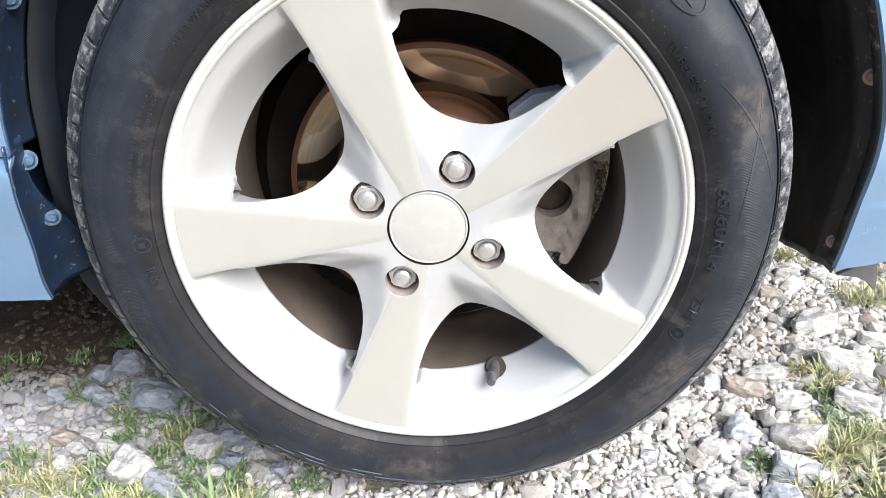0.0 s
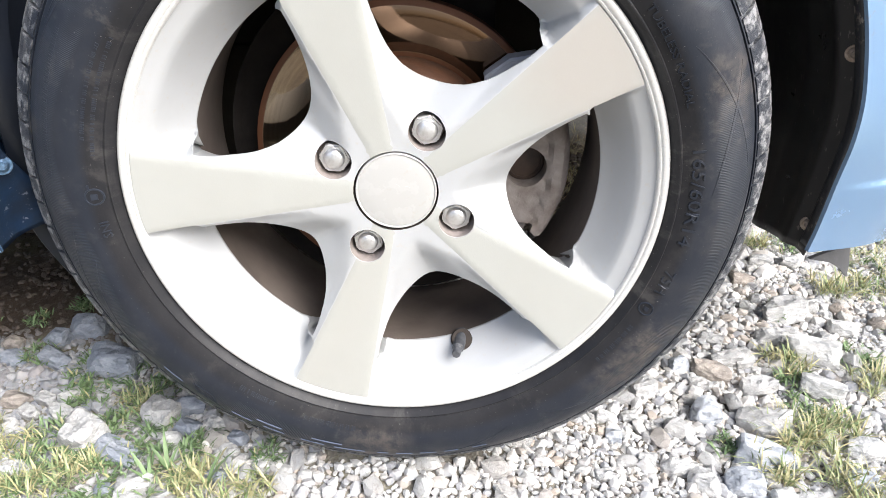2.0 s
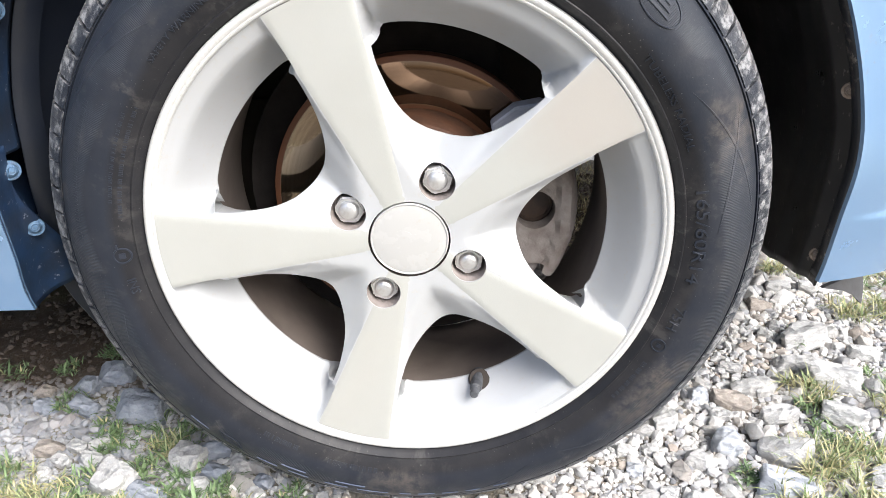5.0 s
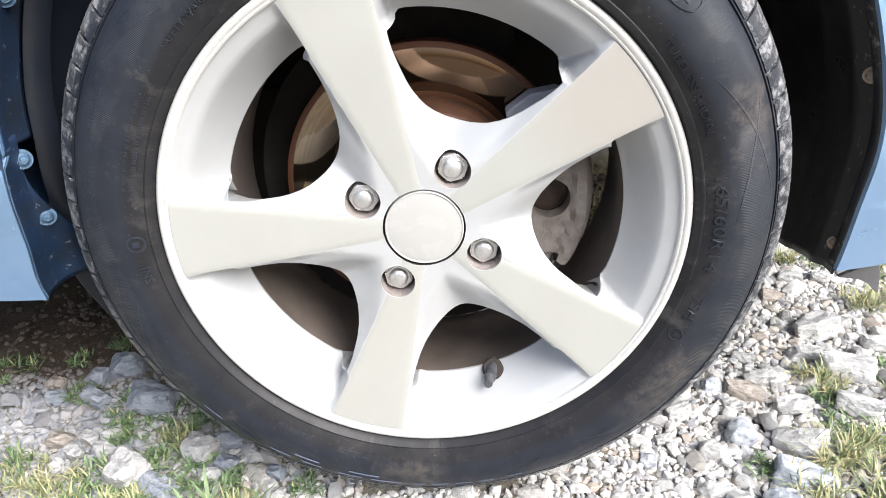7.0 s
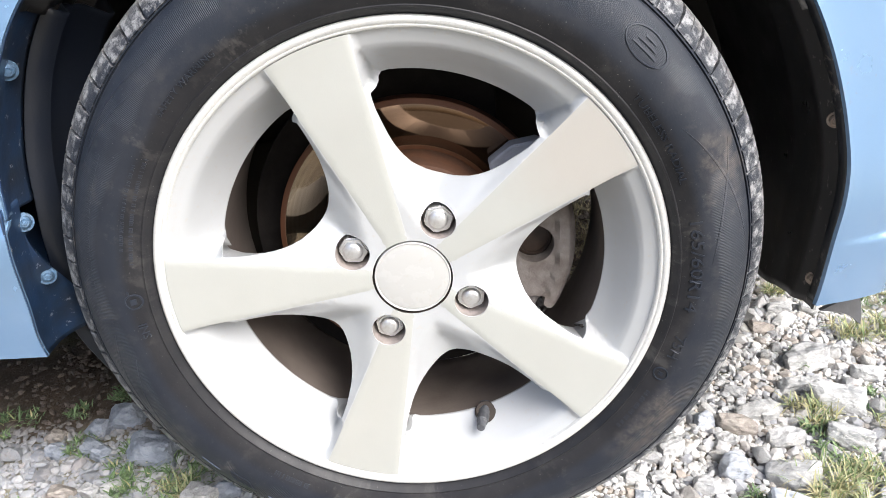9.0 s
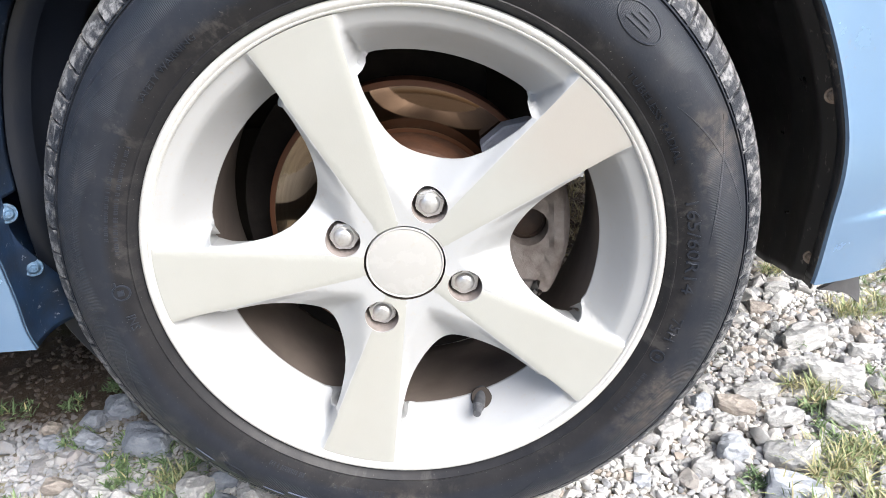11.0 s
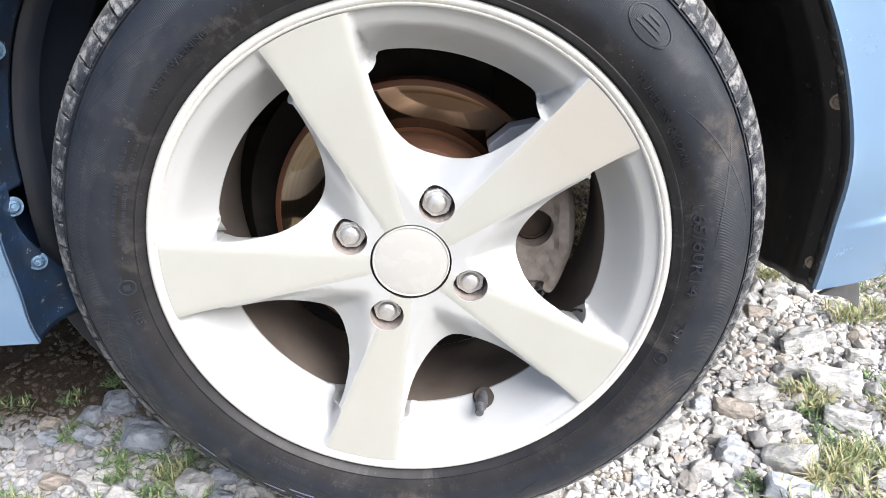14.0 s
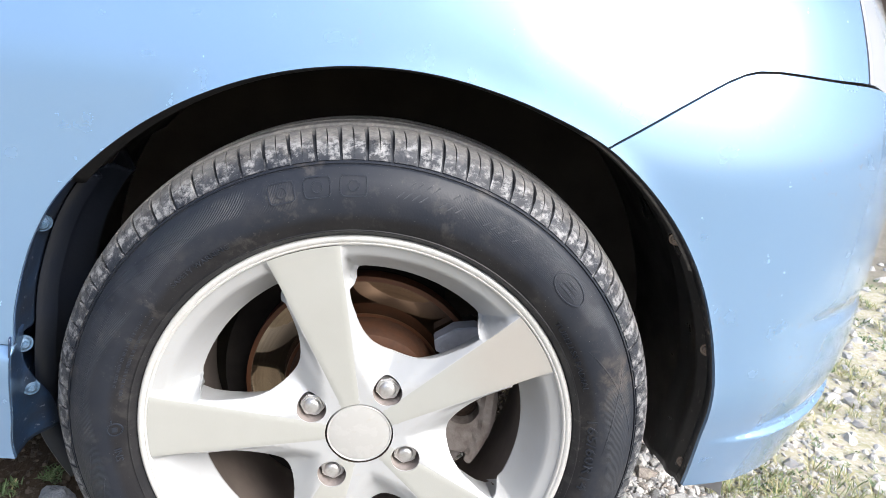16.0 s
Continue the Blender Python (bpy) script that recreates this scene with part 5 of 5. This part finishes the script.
def rock(seed, count, flat, rough=0.0):
    """An angular crushed stone, about one unit wide; rough: a finer mesh with a broken surface."""
    rng = random.Random(seed)
    bm = bmesh.new()
    reach = facet_reach(rng, 9 if rough else 6, 34 if rough else 16)
    if rough:
        bmesh.ops.create_icosphere(bm, subdivisions=4, radius=1)
        off = Vector((seed * 3.7, 0, 0))
        for v in bm.verts:
            d = v.co.normalized()
            k = reach(d)
            k += rough * (0.030 * noise.noise(d * 2.2 + off) + 0.014 * noise.noise(d * 6 + off) + 0.007 * noise.noise(d * 15 + off))
            v.co = (d.x * k, d.y * k * 0.85, d.z * k * flat)
    else:
        for i in range(count):
            z = 1 - (2 * i + 1) / count
            a = i * 2.39996 + rng.uniform(-0.35, 0.35)
            w = math.sqrt(max(0.0, 1 - z * z))
            d = Vector((w * math.cos(a), w * math.sin(a), z + rng.uniform(-0.08, 0.08))).normalized()
            k = reach(d) * rng.uniform(0.93, 1.04)
            bm.verts.new((d.x * k, d.y * k * 0.85, d.z * k * flat))
        h = bmesh.ops.convex_hull(bm, input=list(bm.verts))
        bmesh.ops.delete(bm, geom=list({g for g in h["geom_unused"] + h["geom_interior"] if isinstance(g, bmesh.types.BMVert)}), context="VERTS")
    bmesh.ops.recalc_face_normals(bm, faces=bm.faces)
    return bm


def rock_mesh(seed, count, flat, mat, rough=0.0):
    bm = rock(seed, count, flat, rough)
    me = bpy.data.meshes.new("stone")
    bm.to_mesh(me)
    bm.free()
    me.polygons.foreach_set("use_smooth", [True] * len(me.polygons))
    me.set_sharp_from_angle(angle=radians(30))
    me.materials.append(mat)
    return me


def hits_car(x, y, r):
    """The tyre's footprint is kept free."""
    return abs(x) < 0.075 + r and 0.030 - r < y < 0.14 + r


def stone_cover(x, y):
    """Share of the ground that stones cover: thin under the car behind the wheel."""
    c = 1.0
    if x < -0.12 and y > 0.20:
        c = max(0.03, (1.0 - (y - 0.20) / 0.07) * 0.6)
    if x > 0.62:
        c *= 0.24
    return c


# large stones by colour: place, width and height over width
BIG_WHITE = [(-0.235, 0.064, 0.023, 0.75), (-0.37, 0.023, 0.032, 0.67), (-0.247, -0.011, 0.03, 0.67), (-0.214, -0.012, 0.033, 0.62), (-0.169, 0.047, 0.016, 0.83),
             (-0.134, 0.028, 0.02, 0.74), (0.476, 0.211, 0.071, 0.57), (0.456, 0.147, 0.057, 0.5), (0.28, 0.014, 0.034, 0.77), (0.261, 0.03, 0.032, 0.67), (0.541, 0.265, 0.036, 0.7),
             (0.456, 0.057, 0.039, 0.71), (0.349, -0.001, 0.028, 0.64), (0.546, 0.43, 0.033, 0.7), (0.234, 0.101, 0.021, 0.71), (0.206, 0.097, 0.023, 0.7)]
BIG_PALE = [(-0.323, 0.068, 0.045, 1.0), (-0.365, 0.104, 0.029, 0.6), (-0.397, 0.103, 0.026, 0.67), (-0.391, 0.126, 0.024, 0.7), (-0.249, 0.007, 0.036, 0.57), (-0.408, 0.082, 0.02, 0.86), (0.484, 0.302, 0.071, 0.44),
            (0.442, 0.247, 0.042, 0.58), (0.28, 0.086, 0.035, 0.75), (0.371, 0.091, 0.062, 0.52), (0.257, 0.146, 0.034, 0.73), (0.387, 0.156, 0.044, 0.6), (0.483, 0.106, 0.024, 1.0),
            (0.374, -0.004, 0.026, 0.7), (0.189, 0.017, 0.021, 0.75), (0.237, 0.041, 0.019, 0.86), (0.503, 0.433, 0.042, 0.64)]
BIG_SLATE = [(-0.338, 0.18, 0.068, 0.66), (-0.401, 0.247, 0.044, 0.7), (-0.429, 0.233, 0.031, 0.78), (-0.411, 0.192, 0.04, 0.58), (-0.462, 0.195, 0.028, 0.71), (-0.229, 0.112, 0.035, 0.6),
             (-0.223, 0.079, 0.031, 0.65), (-0.28, 0.049, 0.049, 0.27), (-0.276, 0.003, 0.02, 0.75), (-0.174, 0.016, 0.023, 0.76), (-0.166, 0.062, 0.019, 0.88), (0.316, 0.109, 0.042, 0.86),
             (0.352, 0.044, 0.069, 0.4), (0.317, 0.011, 0.039, 0.87), (0.208, 0.071, 0.02, 0.86), (0.431, 0.017, 0.032, 0.75), (0.311, 0.192, 0.025, 1.18)]
BIG_GREY = [(-0.255, 0.094, 0.038, 1.0), (-0.366, 0.131, 0.024, 0.75), (-0.195, 0.081, 0.021, 0.83), (0.368, 0.205, 0.041, 0.63), (0.369, 0.243, 0.031, 0.58), (0.39, 0.205, 0.029, 1.0),
            (0.397, 0.078, 0.024, 0.75), (0.325, 0.157, 0.026, 0.75)]
BIG_BROWN = [(0.345, 0.182, 0.046, 0.54), (-0.481, 0.223, 0.024, 0.78), (-0.423, 0.124, 0.036, 0.47), (-0.296, 0.061, 0.032, 0.28), (0.459, 0.384, 0.037, 0.57), (-0.307, 0.014, 0.021, 0.65)]
# slates left of the wheel keep a darker tone: shade put into colour
BIG = [(*q, "bluish" if name == "slate" and q[0] > 0 else name) for name, group in (("white", BIG_WHITE), ("pale", BIG_PALE), ("slate", BIG_SLATE), ("grey", BIG_GREY), ("brown", BIG_BROWN)) for q in group]
BIG_LOOK = {"white": ((0.58, 0.575, 0.56), (0.45, 0.445, 0.43), "chalky white"), "slate": ((0.22, 0.245, 0.285), (0.37, 0.395, 0.44), "blue-grey"), "bluish": ((0.40, 0.425, 0.465), (0.54, 0.56, 0.59), "pale blue-grey"), "grey": ((0.48, 0.475, 0.46), (0.35, 0.345, 0.335), "mid-grey"),
            "brown": ((0.40, 0.355, 0.31), (0.30, 0.265, 0.235), "pale brown"), "pale": ((0.53, 0.525, 0.51), (0.39, 0.385, 0.375), "light grey")}


def m_big_stone(name, a, b):
    """Broken rock: cloudy base, pale bruises, dark veins and pits."""
    n = Nodes(name)
    pick = n.tree.nodes.new("ShaderNodeObjectInfo").outputs["Random"]
    shift = n.add("ShaderNodeVectorMath")
    n.put(shift.inputs[0], n.co)
    n.put(shift.inputs[1], n.math("MULTIPLY", pick, 37.0))
    n.co = shift.outputs[0]
    c = n.mix(n.ramp(n.noise(2.2, 7, 0.68), (0.38, 0.0), (0.62, 1.0)), a, b)
    c = n.mix(n.ramp(n.noise(6, 6, 0.7), (0.54, 0.0), (0.66, 0.6)), c, tuple(min(0.8, 1.3 * q) for q in a))
    c = n.mix(n.ramp(n.noise(4.5, 7, 0.72), (0.60, 0.0), (0.70, 0.4)), c, tuple(0.6 * q for q in b))
    c = n.mix(n.ramp(n.noise(24, 3), (0.64, 0.0), (0.72, 0.35)), c, tuple(0.5 * q for q in b))
    c = n.mix(n.ramp(n.noise(11, 7, 0.75), (0.52, 0.0), (0.62, 0.4)), c, tuple(min(0.8, 1.4 * q) for q in a))
    return n.done(c, 0.88, 0.0, n.bump(n.noise(22, 6, 0.72), 0.4, 0.012, n.bump(n.noise(6, 2, 0.5), 0.22, 0.04, n.bump(n.voronoi(2.6), 0.3, 0.03))))


def stones(base):
    rng = random.Random(11)
    looks = {k: (m_big_stone(k + " stone", a, b), w) for k, (a, b, w) in BIG_LOOK.items()}
    taken = []
    for i, (x, y, w, h, look_name) in enumerate(BIG):
        mat, word = looks[look_name]
        me = rock_mesh(100 + i, 13, 0.90, mat, 1.0)
        ob = tagged(place("stone", me, []), f"{word} angular stone lying on the gravel", "stone", "large loose stones")
        w = w * (0.90 if x > 0 else 1.0)
        tall = w * min(1.0, 0.25 + 0.75 * h)
        ob.scale = (w, w * min(1.05, max(0.62, h)) * 1.04, tall * 0.95)
        ob.rotation_euler = (rng.uniform(-0.18, 0.18), rng.uniform(-0.18, 0.18), rng.uniform(-0.5, 0.3))
        ob.location = (x, y, float(ground_z(x, y)) + 0.26 * tall)
        taken.append((x, y, w * 0.44))
    cell = defaultdict(list)
    for t in taken:
        cell[(int(t[0] // 0.08), int(t[1] // 0.08))].append(t)

    def free(x, y, r, slack):
        i, j = int(x // 0.08), int(y // 0.08)
        for a in (i - 1, i, i + 1):
            for b in (j - 1, j, j + 1):
                for X, Y, R in cell[(a, b)]:
                    if (X - x) ** 2 + (Y - y) ** 2 < ((R + r) * slack) ** 2:
                        return False
        return True

    kinds = [rock_mesh(300 + k, 20, 0.80, STONE) for k in range(20)] + [rock_mesh(340 + k, 12, 0.75, STONE) for k in range(10)]
    blue = []
    for me in kinds[:20]:
        me = me.copy()
        me.materials[0] = STONE_SHADED
        blue.append(me)
    arrays = []
    for me in kinds:
        v = np.array([tuple(p.co) for p in me.vertices])
        f = [tuple(p.vertices) for p in me.polygons]
        arrays.append((v, f))
    single = 0
    verts, faces, total = [], [], 0
    for rmin, rmax, tries, x0, x1, y0, y1, slack in ((0.0085, 0.0140, 1000, -0.70, 0.75, -0.16, 0.75, 0.88), (0.0035, 0.0078, 75000, -0.75, 0.85, -0.16, 0.95, 0.70), (0.0022, 0.0052, 130000, -0.62, 0.72, -0.08, 0.50, 0.66),
                                                     (0.008, 0.019, 2600, 0.60, 1.9, 0.10, 1.75, 0.95), (0.004, 0.010, 9000, 0.60, 1.5, 0.10, 1.3, 0.9)):
        for _ in range(tries):
            x, y = rng.uniform(x0, x1), rng.uniform(y0, y1)
            r = rng.uniform(rmin, rmax) if rng.random() < 0.6 else rmin + (rmax - rmin) * rng.random() ** 2
            if rng.random() > stone_cover(x, y) or hits_car(x, y, r * 0.6) or (x < -0.12 and y > 0.205 and r > 0.0055) or not free(x, y, r, slack):
                continue
            cell[(int(x // 0.08), int(y // 0.08))].append((x, y, r))
            k = rng.randrange(20) if r > 0.0055 else rng.randrange(20, 30)
            rot = Euler((rng.uniform(0, 6.3), rng.uniform(-0.5, 0.5), rng.uniform(0, 6.3)))
            sc = (2.2 * r * rng.uniform(0.9, 1.25), 2.2 * r, 2.2 * r * rng.uniform(0.75, 1.05))
            at = (x, y, float(ground_z(x, y)) + r * (rng.uniform(0.10, 0.60) if x < 0.62 else rng.uniform(-0.45, 0.25)))
            if rmin == 0.0085 and single < 290 and -0.55 < x < 0.62 and -0.12 < y < 0.36:
                ob = place("stone", blue[k] if x < -0.22 and rng.random() < 0.8 else kinds[k], [], base)
                ob.location, ob.rotation_euler, ob.scale = at, rot, sc
                single += 1
            else:
                v, f = arrays[k]
                R = np.array(rot.to_matrix())
                verts.append((v * sc) @ R.T + at)
                faces += [tuple(i + total for i in t) for t in f]
                total += len(v)
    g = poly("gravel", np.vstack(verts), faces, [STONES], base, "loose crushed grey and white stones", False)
    tagged(g, kind="stuff")


GREEN_TUFTS = [(-0.433, 0.202, 0.02), (-0.358, 0.175, 0.028), (-0.332, 0.145, 0.028), (-0.357, 0.126, 0.016), (-0.296, 0.109, 0.026), (-0.308, 0.177, 0.014), (-0.27, 0.14, 0.022), (-0.297, 0.083, 0.018),
               (-0.25, 0.081, 0.016), (-0.352, 0.066, 0.02), (-0.356, 0.037, 0.034), (-0.325, 0.008, 0.036), (-0.273, 0.04, 0.022), (-0.229, 0.023, 0.034), (-0.278, -0.009, 0.024), (-0.31, 0.043, 0.016),
               (-0.205, 0.058, 0.016), (0.435, 0.119, 0.032), (0.471, 0.296, 0.01), (0.524, 0.203, 0.022), (0.316, 0.065, 0.01), (0.431, 0.168, 0.02), (-0.429, 0.293, 0.016), (-0.473, 0.266, 0.014),
               (-0.55, 0.25, 0.03), (-0.46, 0.075, 0.03), (-0.128, 0.040, 0.014)]
DRY_TUFTS = [(-0.351, -0.006, 0.032), (-0.382, 0.044, 0.026), (-0.177, 0.003, 0.026), (-0.313, 0.027, 0.02), (0.432, 0.189, 0.024), (0.391, 0.079, 0.026), (0.401, 0.04, 0.036), (0.349, 0.028, 0.018), (0.527, 0.162, 0.026),
             (0.573, 0.361, 0.028), (0.671, 0.454, 0.04), (0.432, 0.001, 0.026), (0.443, 0.09, 0.022), (0.52, 0.492, 0.014), (-0.285, 0.12, 0.015), (-0.135, -0.002, 0.016), (-0.199, 0.004, 0.022), (-0.44, 0.05, 0.04),
             (0.786, 0.382, 0.055), (0.632, 0.369, 0.03)]
DEAD_TUFTS = [(0.30, 0.80, 0.09), (0.36, 0.96, 0.09), (0.26, 0.66, 0.07)]


def blade(verts, faces, x, y, z, way, length, width, lean):
    """One drooping leaf: narrow at its foot, widest at a third, pointed."""
    dx, dy = math.cos(way), math.sin(way)
    s = len(verts)
    px = pz = 0.0
    for k in range(5):
        q = k / 4
        if k:
            bend = min(2.0, lean * (0.35 + 0.95 * q))
            px, pz = px + length / 4 * math.sin(bend), pz + length / 4 * math.cos(bend)
        w = width * (0.45, 0.95, 1.0, 0.66, 0.06)[k]
        verts += [(x + dx * px - dy * w, y + dy * px + dx * w, z + pz), (x + dx * px, y + dy * px, z + pz - 0.35 * w), (x + dx * px + dy * w, y + dy * px - dx * w, z + pz)]
    for k in range(4):
        a = s + 3 * k
        faces += [(a, a + 1, a + 4, a + 3), (a + 1, a + 2, a + 5, a + 4)]


def grass(base):
    rng = random.Random(5)
    far = []
    while len(far) < 125:
        x, y = rng.uniform(0.58, 1.9), rng.uniform(0.15, 1.7)
        if y < 0.55 + 1.1 * (x - 0.58):
            far.append((x, y, rng.uniform(0.035, 0.075), int(rng.random() < 0.5)))
    for x0, y0, wide, dry in [(*q, 0) for q in GREEN_TUFTS] + [(*q, 1) for q in DRY_TUFTS] + [(*q, 2) for q in DEAD_TUFTS] + far:
        verts, faces = [], []
        for _ in range(int(3 + ((850 if dry else 1150) if x0 < 0.6 else 320) * wide)):
            a, d = rng.uniform(0, 6.283), wide * math.sqrt(rng.random()) * 1.1
            cx, cy = x0 + d * math.cos(a), y0 + d * math.sin(a)
            if hits_car(cx, cy, 0.0):
                continue
            foot = float(ground_z(cx, cy)) + rng.uniform(0.004, 0.010)
            size = rng.uniform(0.7, 1.25)
            for _ in range(rng.randrange(4, 8) if not dry else rng.randrange(6, 12)):
                way = rng.uniform(0, 6.283)
                x, y = cx + rng.gauss(0, 0.002), cy + rng.gauss(0, 0.002)
                if dry:
                    length, width, lean = rng.uniform(0.008, 0.026 if x0 < 0 else 0.034), rng.uniform(0.0004, 0.0009), rng.uniform(0.4, 1.7)
                else:
                    length, width, lean = rng.uniform(0.006, 0.016) * size, rng.uniform(0.0006, 0.0012) * size, rng.uniform(0.6, 1.6)
                blade(verts, faces, x, y, foot, way, length, width, lean)
        ob = poly("grass_tuft", verts, faces, [(GRASS, STRAW, DEAD)[dry]], None, ("short green grass tuft among the gravel", "dry yellowish grass tuft among the gravel", "dead brown grass tuft under the car")[dry])
        tagged(ob, category="grass", group="grass tufts", kind="stuff")
    # three long broad leaves that stand out beside the tyre
    for x0, y0, way, length in ((-0.180, 0.004, 0.35, 0.050), (-0.222, 0.022, 1.9, 0.045), (-0.236, 0.010, 2.5, 0.038)):
        verts, faces = [], []
        for k in range(5):
            blade(verts, faces, x0, y0, float(ground_z(x0, y0)) + 0.006, way + (0, 0.7, -0.8, 2.4, 3.6)[k], length * (1, 0.7, 0.62, 0.5, 0.55)[k], 0.0019, 0.75)
        tagged(poly("grass_tuft", verts, faces, [GRASS], None, "broad-leaved green grass tuft among the gravel"), category="grass", group="grass tufts", kind="stuff")


base = ground()
stones(base)
grass(base)
